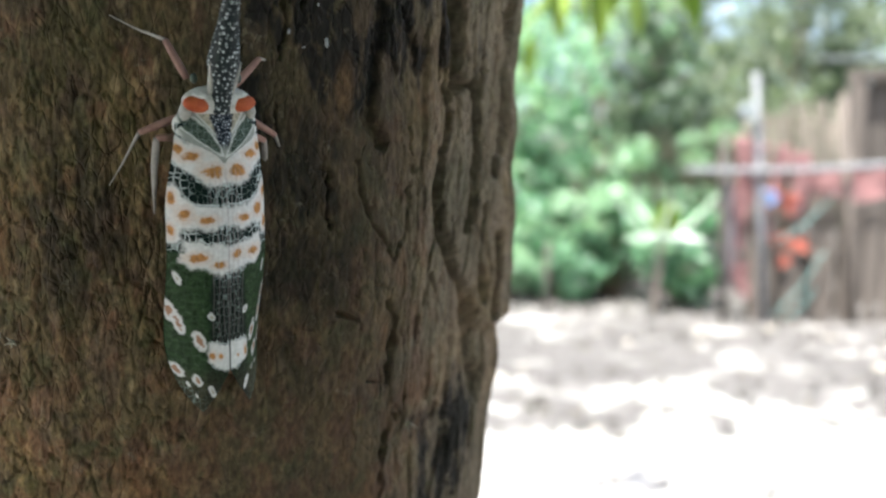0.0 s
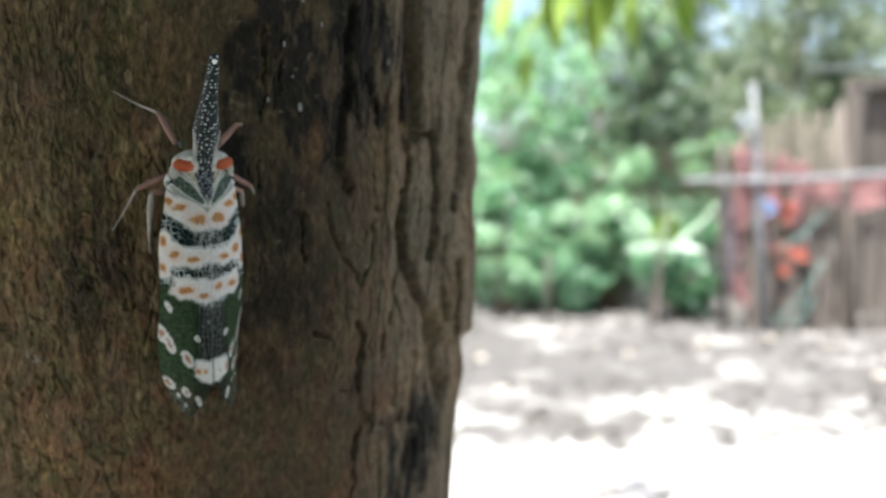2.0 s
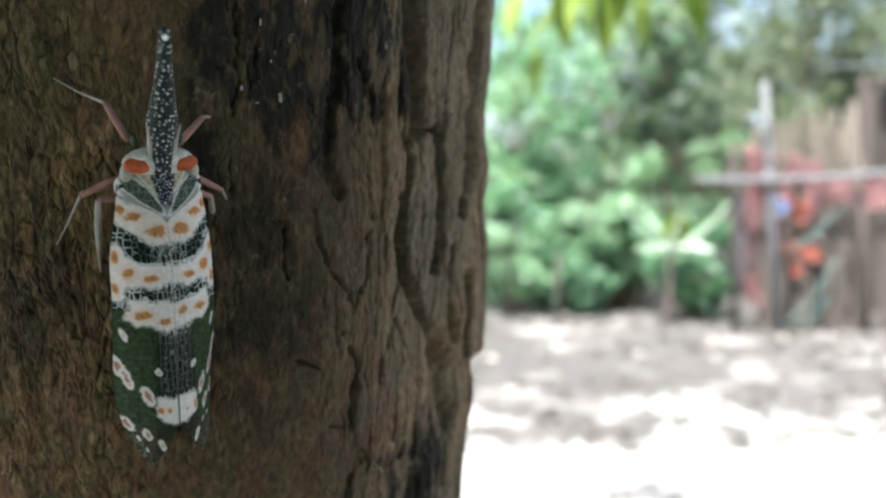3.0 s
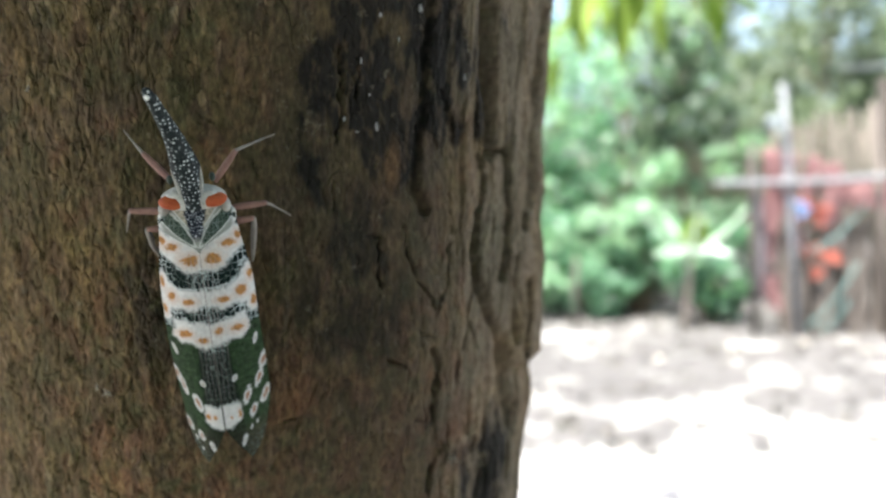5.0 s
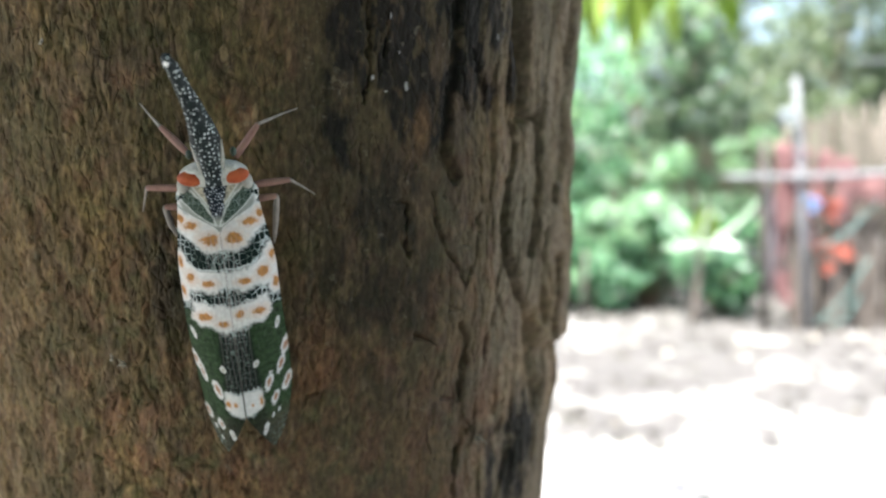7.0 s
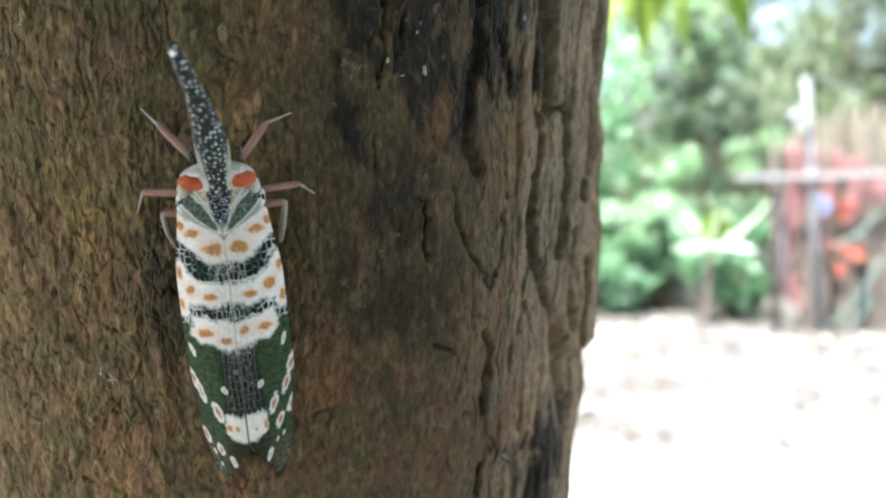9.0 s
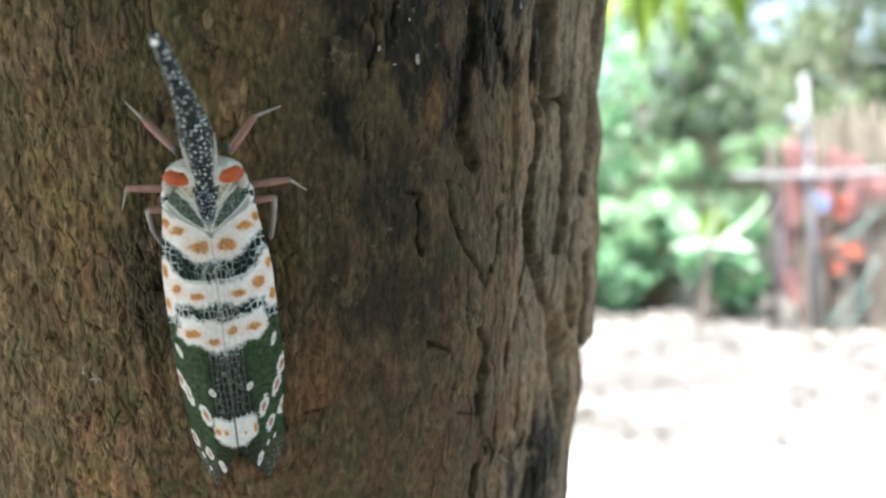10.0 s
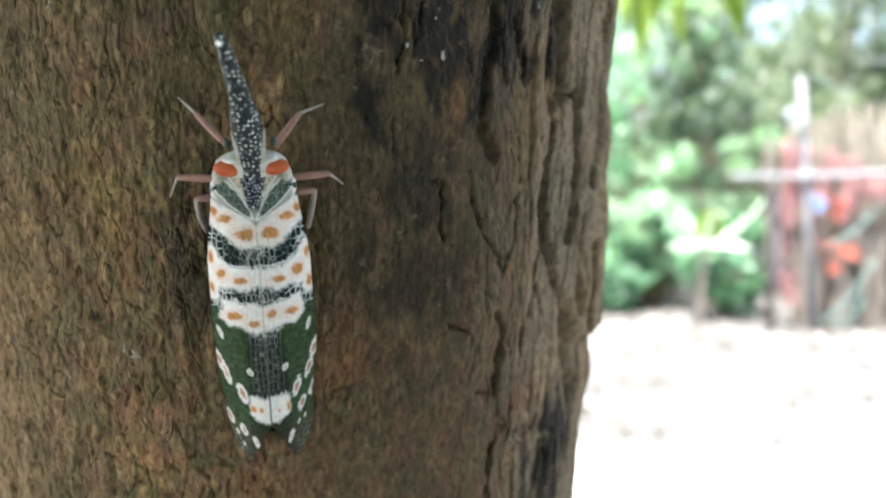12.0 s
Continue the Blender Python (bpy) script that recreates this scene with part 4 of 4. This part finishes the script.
RINGS = {-1: [(4.68, -17.4, 0.34, 0.68), (5.25, -21.1, 0.70, 1.20), (4.5, -22.45, 0.58, 1.05), (2.9, -24.15, 0.64, 0.95), (1.84, -21.45, 0.36, 0.42),
              (4.75, -27.8, 0.66, 0.72), (3.12, -28.65, 0.50, 0.66), (1.85, -29.9, 0.38, 0.66), (3.85, -29.3, 0.18, 0.28), (3.2, -30.5, 0.14, 0.24)],
         1: [(4.7, -17.1, 0.30, 0.62), (5.2, -20.6, 0.60, 1.15), (4.5, -22.5, 0.52, 1.05), (3.0, -24.0, 0.54, 1.00), (1.9, -21.15, 0.38, 0.46),
             (4.9, -25.3, 0.66, 0.95), (3.45, -26.3, 0.52, 0.76), (2.05, -29.6, 0.34, 0.72), (3.0, -28.3, 0.16, 0.26), (3.7, -28.0, 0.14, 0.24)]}


def wing_colours(x, y, seed, hand):
    """Tone and net strength over one wing; x counts from the midline outwards."""
    w = 0.22 * fbm(x / 1.1, y / 1.1, 3, seed)
    n = fbm(x / 0.5, y / 0.5, 3, seed + 3)
    fine = 0.16 * fbm(x / 0.45, y / 0.45, 3, seed + 9, 0.6)
    black, green = np.array([0.004, 0.011, 0.009]), np.array([0.021, 0.040, 0.016])
    white, cream = np.array([0.56, 0.555, 0.525]), np.array([0.55, 0.46, 0.39])
    orange = np.array([0.35, 0.155, 0.040])

    def lay(col, mask, tint):
        return col * (1 - mask[..., None]) + tint * mask[..., None]

    def band(top, low, edge):
        yy = y + w + fine
        return smooth(low - edge, low + 0.15, yy) * smooth(top + edge, top - 0.15, yy)

    u = np.clip(x / 5.2, 0, 1)
    side = smooth(4.5, 3.8, x + w)
    tip = smooth(2.4, 1.9, x + w) * smooth(0.02, 0.14, x)
    shapes = ((-4.4 + 1.6 * u ** 2, -7.75 + 2.7 * u ** 2, 1), (-10.1 + 2.2 * u ** 3, -11.9 - 0.4 * u ** 2, 1),
              (-14.1 + 1.0 * u, -16.6 + 2.4 * u ** 2, side), (-24.6 + 0.12 * x, -27.5 + 0.22 * x ** 2, tip))
    col = np.zeros(x.shape + (3,)) + black
    centre = smooth(2.3, 1.3, x + w + 0.06 * (y + 20))
    green_zone = smooth(-14.0, -15.2, y + w) * (1 - centre * smooth(-27.0, -24.5, y)) * smooth(-30.5, -28.0, y)
    col = lay(col, green_zone, green)
    col = col * (1 + 0.5 * (n + 2.0 * w)[..., None] * green_zone[..., None])
    tail = smooth(-26.9, -29.4, y + w)
    col = lay(col, 0.85 * tail, np.array([0.046, 0.044, 0.026]) * (1 + 0.5 * n[..., None]))
    low = centre * smooth(-17.0, -18.5, y)
    col = lay(col, 0.6 * low, np.array([0.012, 0.013, 0.009]))
    # thin veins everywhere but in the green, swelling to white at the bands
    vein = (0.155 + 0.06 * w - 0.06 * np.exp(-((x - 2.6) / 0.9) ** 2) + 0.07 * smooth(3.2, 4.6, x)) * (1 - green_zone) * (1 - 0.30 * low) * (1 - 0.75 * tail) + 0.075 * tail
    wide = np.zeros(x.shape)
    for top, lo, keep in shapes:
        wide = np.maximum(wide, band(top, lo, 0.9) * keep)
    vein = np.maximum(vein, 0.55 * wide ** 1.7 * (1 - 0.5 * green_zone))
    vein = np.maximum(vein, 0.085 * green_zone)
    # a bluish, half-white zone between the second and third band, towards the sides
    vein = np.maximum(vein, 0.26 * smooth(-11.6, -12.4, y) * smooth(-14.4, -13.6, y) * smooth(1.5, 3.4, x + 2 * w))
    solid = np.zeros(x.shape)
    for top, lo, keep in shapes:
        solid = np.maximum(solid, band(top, lo, 0.30) * keep)
    for cx, cy, rx, ry in SPOTS + LAST[hand]:
        solid = np.maximum(solid, 1 - smooth(0.70, 1.2, np.hypot((x - cx) / (rx + 0.5), (y - cy) / (ry + 0.7)) + 0.9 * w + fine))
    col = lay(col, solid, white * (1 + 0.09 * n[..., None]))
    vein = vein * (1 - solid)
    for cx, cy, rx, ry in SPOTS + LAST[hand] + TAIL[hand]:
        q = np.hypot((x - cx) / (0.85 * rx), (y - cy) / (0.78 * ry)) + 1.3 * w + 1.5 * fine
        col = lay(col, 0.9 * (1 - smooth(1.0, 2.2, q)) * solid, cream)
        col = lay(col, 0.95 * (1 - smooth(0.66, 1.12, q)), orange * (1 + 0.35 * n[..., None]))
    for cx, cy, rx, ry in RINGS[hand]:
        q = np.hypot((x - cx - 0.28 * (y - cy)) / (0.82 * rx), (y - cy) / (1.08 * ry)) + 0.9 * w + 1.2 * fine
        ring = 1 - smooth(0.8, 1.18, q)
        col = lay(col, ring, white * 0.9)
        vein = vein * (1 - ring)
        if rx > 0.4:
            col = lay(col, 0.9 * (1 - smooth(0.36, 0.64, q)), np.array([0.25, 0.115, 0.055]))
        elif rx > 0.2:
            col = lay(col, 0.6 * (1 - smooth(0.3, 0.5, q)), np.array([0.20, 0.16, 0.08]))
    # straight long veins beside the midline
    for k, vx in enumerate((0.08, 0.55, 1.05, 1.6)):
        line = np.exp(-((x - vx - 0.05 * np.sin(y * 0.9 + k)) / 0.055) ** 2) * smooth(-25.0, -23, y) * smooth(-6, -7, y)
        col = lay(col, (0.6, 0.5, 0.5, 0.3)[k] * line * (1 - 0.6 * low), np.array([0.42, 0.38, 0.36]))
    return col, np.clip(vein, 0, 1)


def wing_outline(y):
    """Outer and inner edge of a wing at a place along the body."""
    outer = 4.15 + 1.1 * smooth(-1.5, -11, y) + 0.15 * smooth(-11, -19, y)
    t = np.clip((-22.8 - y) / 9.5, 0, 1)
    outer = 2.7 + (outer + 0.1 - 2.7) * np.maximum(1 - t ** 2.6, 0) ** 0.8 + 0.06 * vnoise(y / 0.7, y * 0 + 2.5, 66) * smooth(-25, -28, y)
    inner = 0.02 + 2.68 * np.clip((-27.5 - y) / 4.8, 0, 1) ** 1.15 + 0.06 * vnoise(y / 0.6, y * 0 + 7.5, 67) * smooth(-28, -30, y)
    return outer, np.minimum(inner, outer - 0.02)


def wing_height(y):
    return 4.55 + 0.85 * smooth(-2, -9, y) - 0.65 * smooth(-13, -27, y) - 0.4 * smooth(-26, -32, y)


def build_wing(side, parent):
    ny, nx = 340, 84
    Y, V = np.meshgrid(np.linspace(-2.0, -32.3, ny), np.linspace(0, 1, nx), indexing="ij")
    outer, inner = wing_outline(Y)
    X = inner + (outer - inner) * V
    H = wing_height(Y)
    edge = 2.36 - 2.67 * smooth(-14, -26, Y)
    Z = H - (H - edge) * (X / np.maximum(5.35, outer)) ** 2.3
    Z = Z + 0.05 * fbm(X / 1.2, Y / 1.6, 3, 5)
    col, vein = wing_colours(X, Y, 300 + (7 if side > 0 else 0), side)
    top = np.stack([side * X * 0.985, Y * STRETCH, Z], -1).reshape(-1, 3)
    low = top - np.array([0, 0, 0.10])
    n = ny * nx
    i = np.arange((ny - 1) * (nx - 1))
    a = (i // (nx - 1)) * nx + i % (nx - 1)
    f = np.stack([a, a + 1, a + nx + 1, a + nx], -1)
    faces = np.concatenate([f, f[:, ::-1] + n]).tolist()
    for j in range(ny - 1):
        for r in (0, nx - 1):
            b = j * nx + r
            faces.append((b, b + nx, b + nx + n, b + n))
    for k in range(nx - 1):
        for r in (0, ny - 1):
            b = r * nx + k
            faces.append((b, b + 1, b + 1 + n, b + n))
    ob = raw("forewing", np.concatenate([top, low]) * MM, faces, WING, parent)
    me = ob.data
    rgba = np.concatenate([col.reshape(-1, 3), np.ones((n, 1))], -1)
    at = me.color_attributes.new("tone", "FLOAT_COLOR", "POINT")
    at.data.foreach_set("color", np.concatenate([rgba, rgba]).reshape(-1))
    at = me.attributes.new("vein", "FLOAT", "POINT")
    at.data.foreach_set("value", np.concatenate([vein.reshape(-1)] * 2))
    return ob


def lens_shape(centre, radii, turn=0.0, sub=3):
    bm = bmesh.new()
    bmesh.ops.create_icosphere(bm, subdivisions=sub, radius=1.0)
    m = Matrix.Translation([c * MM for c in centre]) @ pose(0, 0, 0, 0, 0, turn) @ Matrix.Diagonal((*[r * MM for r in radii], 1))
    bmesh.ops.transform(bm, matrix=m, verts=bm.verts)
    return bm


def mm_tube(name, pts, radii, material, parent, label="", n=12, sides=10, flat=1.0):
    line = [p * MM for p in curve_points(pts, n)]
    r = np.interp(np.linspace(0, 1, n), np.linspace(0, 1, len(radii)), radii) * MM
    return tube(name, line, r, material, parent, label, sides=sides, flat=flat)


LEGS = {}


def build_leg(key, parent, hip, knee, ankle, toe):
    """A leg whose frame lies at the hip; the shank is a part on it, with its frame at the knee."""
    leg = mm_tube("leg", [(0, 0, 0), [(k - h) * 0.5 for h, k in zip(hip, knee)], [k - h for h, k in zip(hip, knee)]], [0.32, 0.40, 0.36, 0.27], LEG, parent, "pinkish brown leg", 8)
    leg.location = Vector(hip) * MM
    shank = mm_tube("shank", [(0, 0, 0), [(a - k) * 0.5 for k, a in zip(knee, ankle)], [a - k for k, a in zip(knee, ankle)], [a - k for k, a in zip(knee, toe)]],
                    [0.20, 0.14, 0.11, 0.08, 0.05] if key[:4] != "hind" else [0.26, 0.36, 0.34, 0.26, 0.10], LEG_PALE, leg, "pale grey shank and foot", 10)
    shank.location = (Vector(knee) - Vector(hip)) * MM
    LEGS[key] = (leg, shank, Vector(knee) - Vector(hip), Vector(toe) - Vector(knee), Vector(hip))


def build_thorax(parent):
    """The collar and shield behind the head: a domed plate with its own markings."""
    ny, nx = 90, 110
    V, U = np.meshgrid(np.linspace(0, 1, ny), np.linspace(-1, 1, nx), indexing="ij")
    Y = -0.3 - 6.7 * V
    half = 3.3 + 0.95 * smooth(0, 0.35, V) - 4.1 * smooth(0.42, 1.0, V)
    X = U * half
    x = np.abs(X)
    Z = 4.5 + 0.85 * smooth(0, 0.8, V) - 1.9 * (x / 4.4) ** 2.2 - 0.25 * smooth(0.85, 1, V)
    w = 0.12 * fbm(X / 0.7, Y / 0.7, 3, 501)
    n = fbm(X / 0.35, Y / 0.35, 3, 505)

    def lay(col, mask, tint):
        return col * (1 - mask[..., None]) + np.array(tint) * mask[..., None]

    col = np.zeros(X.shape + (3,)) + np.array([0.36, 0.325, 0.25]) * (1 + 0.45 * n[..., None])
    vein = np.zeros(X.shape)
    rib = 2.55 + 0.66 * (Y + 1.0)
    col = lay(col, smooth(-0.15, 0.15, x - rib + w), (0.24, 0.25, 0.22))
    speckle, _ = worley(X / 0.30, Y / 0.34, 517)
    col = lay(col, 0.7 * smooth(2.6, 3.0, x + w) * smooth(-3.2, -2.0, Y + w) * smooth(0.32, 0.12, speckle), (0.05, 0.06, 0.055))
    q = np.hypot((x - (2.15 + 0.74 * (Y + 3.6))) / (0.92 + 0.16 * (Y + 3.6)), (Y + 3.6) / 2.35) + w
    patch = 1 - smooth(0.8, 1.0, q)
    col = lay(col, patch, (0.017, 0.036, 0.023))
    col = lay(col, 0.28 * patch * smooth(0.26, 0.10, speckle), (0.30, 0.32, 0.27))
    vein = np.maximum(vein, 0.115 * patch)
    col = lay(col, 0.8 * np.exp(-((q - 1.06) / 0.09) ** 2), (0.58, 0.60, 0.55))
    col = lay(col, 0.8 * np.exp(-((x - rib) / 0.11) ** 2) * smooth(-0.6, -1.2, Y), (0.58, 0.58, 0.53))
    stripe = smooth(1.15, 0.9, x + w - 0.2 * (Y + 2.5)) * smooth(-5.6, -4.6, Y + w)
    dots, tone = worley(X / 0.27, Y / 0.34, 511)
    col = lay(col, stripe, (0.012, 0.016, 0.022))
    col = lay(col, stripe * smooth(0.38, 0.62, dots), (0.44, 0.47, 0.50))
    col = lay(col, smooth(3.6, 4.1, x + w), (0.58, 0.57, 0.53))
    top = np.stack([X, Y * 0.85, Z], -1).reshape(-1, 3)
    i = np.arange((ny - 1) * (nx - 1))
    a = (i // (nx - 1)) * nx + i % (nx - 1)
    f = np.stack([a, a + nx, a + nx + 1, a + 1], -1)
    c = ny * nx
    faces = np.concatenate([f, f[:, ::-1] + c]).tolist()
    ring = [k for k in range(nx)] + [j * nx + nx - 1 for j in range(1, ny)] + [(ny - 1) * nx + k for k in range(nx - 2, -1, -1)] + [j * nx for j in range(ny - 2, 0, -1)]
    faces += [(p, q2, q2 + c, p + c) for p, q2 in zip(ring, ring[1:] + ring[:1])]
    ob = raw("pronotum", np.concatenate([top, top - [0, 0, 0.5]]) * MM, faces, WING, parent, "grey and cream collar plate with dark green patches")
    rgba = np.concatenate([col.reshape(-1, 3), np.ones((c, 1))], -1)
    at = ob.data.color_attributes.new("tone", "FLOAT_COLOR", "POINT")
    at.data.foreach_set("color", np.concatenate([rgba, rgba]).reshape(-1))
    at = ob.data.attributes.new("vein", "FLOAT", "POINT")
    at.data.foreach_set("value", np.concatenate([vein.reshape(-1)] * 2))


def build_lanternfly():
    bug = thing("lanternfly", "lanternfly with white-banded, orange-spotted green wings clinging to bark", "insect")
    mm_tube("abdomen", [(0, -1, 2.3), (0, -6, 2.2), (0, -13, 2.0), (0, -20, 1.5), (0, -25, 1.4)], [1.6, 1.7, 1.7, 1.2, 0.5], BELLY, bug, "", 12, 16)
    head = part("head", lens_shape((0, 0.0, 3.6), (3.55, 1.6, 1.5)), CREAM, bug, "waxy cream head")
    for s in (-1, 1):
        part("eye", lens_shape((s * 2.25, -0.20, 4.35), (1.42, 0.82, 0.78), s * 7), EYE_RED, head, "orange-red eye")
        part("brow", lens_shape((s * 1.85, 0.58, 4.2), (0.98, 0.58, 0.72), s * -8), BROW, head, "waxy white brow")
        part("antenna", lens_shape((s * 2.25, 2.2, 3.6), (0.34, 0.52, 0.34)), DARK_GREEN, head, "small dark antenna")
        part("temple", lens_shape((s * 3.25, -0.9, 3.75), (0.62, 0.95, 0.7), s * 12), GREYISH, head)
    snout = mm_tube("snout", [(0, -1.0, 4.3), (0, 1.6, 4.8), (-0.1, 4.0, 5.9), (-0.4, 7.0, 8.0), (-0.85, 9.5, 10.2), (-1.2, 11.4, 12.0), (-1.4, 12.1, 12.8), (-1.45, 12.7, 13.2)],
                    [0.95, 1.15, 1.55, 1.02, 0.74, 0.60, 0.56, 0.36], DOTTED, bug, "black snout with white dots", 30, 20)
    for s in (-1, 1):
        mm_tube("wax_ridge", [(s * 0.95, 0.9, 4.7), (s * 1.25, 2.2, 5.4), (s * 1.50, 3.9, 6.3)], [0.40, 0.28, 0.06], GREYISH, snout, "greyish waxy ridge", 12, 8)
    part("snout_tip", lens_shape((-1.5, 12.0, 13.25), (0.27, 0.31, 0.27), 0, sub=2), WHITE_TIP, snout, "white knob")
    build_thorax(bug)
    for s in (-1, 1):
        build_wing(s, bug)
    for key, hip, knee, ankle, toe in (
        ("fore_r", (2.3, 1.4, 2.4), (5.0, 4.7, 2.2), (7.8, 5.2, -1.6), (9.6, 5.4, -4.2)),
        ("fore_l", (-2.5, 2.1, 2.4), (-5.1, 4.9, 1.0), (-6.8, 5.9, -2.6), (-8.6, 7.3, -6.2)),
        ("mid_r", (3.6, -1.8, 2.2), (7.7, -1.6, 2.0), (9.3, -3.4, -0.8), (10.4, -4.9, -3.4)),
        ("mid_l", (-3.4, -1.6, 2.2), (-7.4, -1.4, 1.4), (-8.8, -4.1, -2.4), (-9.8, -5.9, -5.2)),
        ("hind_r", (3.4, -3.4, 2.2), (6.1, -3.2, 2.4), (5.4, -7.5, -0.4), (4.9, -10.0, -2.8)),
        ("hind_l", (-3.4, -3.6, 2.2), (-5.7, -3.5, 2.2), (-5.7, -6.3, 0), (-5.2, -9.6, -3.4))):
        build_leg(key, bug, hip, knee, ankle, toe)
    return bug


LANTERNFLY = build_lanternfly()


def build_web():
    """A small pale burst of fibres stuck in the bark."""
    w = thing("fibre_tuft", "small pale tuft of fibres stuck to the bark", "debris", on_bark(48.5, -31.0, 0.0002))
    rng = np.random.RandomState(9)
    for k in range(9):
        a = k * 0.7 + rng.uniform(-0.2, 0.2)
        d = Vector((math.cos(a), -0.35 + rng.uniform(-0.2, 0.1), math.sin(a) * 0.7)) * rng.uniform(0.8, 1.9) * MM
        tube("fibre", [(0, 0, 0), d * 0.5 + Vector((0, -0.0002, 0.0001)), d], [0.00011, 0.00009, 0.00003], WEB, w, sides=5)


build_web()


def build_tufts():
    rng = np.random.RandomState(19)
    for deg, mm, size in ((-4.6, -15.9, 0.8), (-6.2, -15.2, 0.5), (-14, 21.5, 0.45)):
        w = thing("fibre_tuft", "tiny pale tuft of fibres stuck to the bark", "debris", on_bark(deg, mm, 0.00015), "tufts on the bark")
        for k in range(5):
            d = Vector((rng.uniform(-0.6, 0.6), rng.uniform(-0.5, -0.1), rng.uniform(-1, 1))).normalized() * size * rng.uniform(0.6, 1.3) * MM
            tube("fibre", [(0, 0, 0), d * 0.5 + Vector((0, -0.0001, 0)), d], [0.00013, 0.0001, 0.00004], WEB, w, sides=5)
    for n, (deg, mm, rx, rz) in enumerate(((32.8, 16.7, 0.24, 0.55), (28.1, 17.5, 0.20, 0.30), (39.5, 31.5, 0.26, 0.5), (33, 30, 0.22, 0.3), (48.5, 24, 0.16, 0.4),
                                          (29.9, 16.0, 0.20, 0.10), (30.4, 24.5, 0.12, 0.42), (36.2, 27.5, 0.14, 0.3), (31.6, 20.5, 0.10, 0.2))):
        bm = bmesh.new()
        bmesh.ops.create_icosphere(bm, subdivisions=2, radius=1.0)
        for v in bm.verts:
            v.co *= 1 + 0.6 * noise.noise(v.co * 1.4 + Vector((n * 3.1, 0, 0)))
        bmesh.ops.transform(bm, matrix=Matrix.Diagonal((rx * MM, 0.14 * MM, rz * MM, 1)), verts=bm.verts)
        bead = part("resin_bead", bm, RESIN)
        bead.location = on_bark(deg, mm, 0.0001)
        tagged(bead, "small glossy bead of resin on the bark", "resin", "resin beads on the bark")


build_tufts()

# seconds, place, nose lift, roll about its length, turn on the bark
BUG = [
    (0, -0.02454, 0.07924, 1.01001, 11.36, 37.20, -2.47),
    (0.5, -0.02455, 0.07923, 1.01004, 11.36, 37.20, -2.94),
    (1, -0.02481, 0.07917, 1.00996, 11.36, 37.20, -2.80),
    (1.5, -0.02512, 0.07909, 1.00987, 11.36, 37.20, -2.41),
    (2, -0.02535, 0.07903, 1.00984, 11.36, 37.20, -2.63),
    (2.5, -0.02575, 0.07886, 1.01009, 11.36, 37.20, -2.34),
    (3, -0.02535, 0.07901, 1.00991, 11.36, 37.20, -2.21),
    (3.2, -0.02524, 0.07906, 1.00986, 11.36, 37.20, -2.31),
    (4.8, -0.03277, 0.07594, 1.00916, 14.69, 11.98, -0.91),
    (5, -0.03255, 0.07606, 1.00886, 14.69, 11.98, 0.83),
    (5.5, -0.03216, 0.07623, 1.00851, 14.69, 11.98, 0.04),
    (6, -0.03224, 0.07631, 1.00792, 14.69, 11.98, 0.25),
    (6.5, -0.03229, 0.07636, 1.00752, 14.69, 11.98, -0.15),
    (7, -0.03282, 0.07629, 1.00703, 14.69, 11.98, 1.20),
    (7.2, -0.03273, 0.07637, 1.00670, 14.69, 11.98, 1.22),
    (8.8, -0.03322, 0.07817, 1.00636, 13.89, 15.17, 0.48),
    (9, -0.03312, 0.07824, 1.00611, 13.89, 15.17, 0.20),
    (9.5, -0.03315, 0.07829, 1.00578, 13.89, 15.17, 0.32),
    (10, -0.03297, 0.07834, 1.00578, 13.89, 15.17, 0.22),
    (10.5, -0.03273, 0.07845, 1.00558, 13.89, 15.17, -0.39),
    (11, -0.03250, 0.07852, 1.00554, 13.89, 15.17, -0.52),
    (11.5, -0.03233, 0.07857, 1.00558, 13.89, 15.17, -0.91),
    (12, -0.03236, 0.07859, 1.00539, 13.89, 15.17, -1.11),
]


def motions():
    walk(LANTERNFLY, [(t, pose(x, y, z, 90) @ pose(0, 0, 0, 0, 0, g) @ pose(0, 0, 0, a) @ pose(0, 0, 0, 0, b)) for t, x, y, z, a, b, g in BUG])
    # before it shifts round the trunk the legs stand otherwise: knee and toe of each
    for key, knee, toe in (("fore_l", (-3.6, 4.6, 1.6), (-6.0, 6.2, -3.5)), ("mid_l", (-7.5, -3.3, 1.4), (-9.0, -8.5, -3.4)), ("hind_l", (-5.3, -3.6, 2.2), (-5.2, -13.5, -0.5)),
                           ("fore_r", (5.8, 4.4, 1.4), (8.1, 4.0, -1.2)), ("mid_r", (8.1, -4.5, 1.4), (11.0, -10.0, -1.6)), ("hind_r", (7.0, -4.9, 1.2), (8.0, -10.0, -1.6))):
        leg, shank, thigh, shin, hip = LEGS[key]
        swing = thigh.rotation_difference(Vector(knee) - hip).to_matrix().to_4x4()
        fold = shin.rotation_difference(swing.to_3x3().inverted() @ (Vector(toe) - Vector(knee))).to_matrix().to_4x4()
        for ob, first in ((leg, swing), (shank, fold)):
            rest = Matrix.Translation(ob.location)
            walk(ob, [(0.0, rest @ first), (3.4, rest @ first), (4.6, rest), (12.0, rest)])


motions()
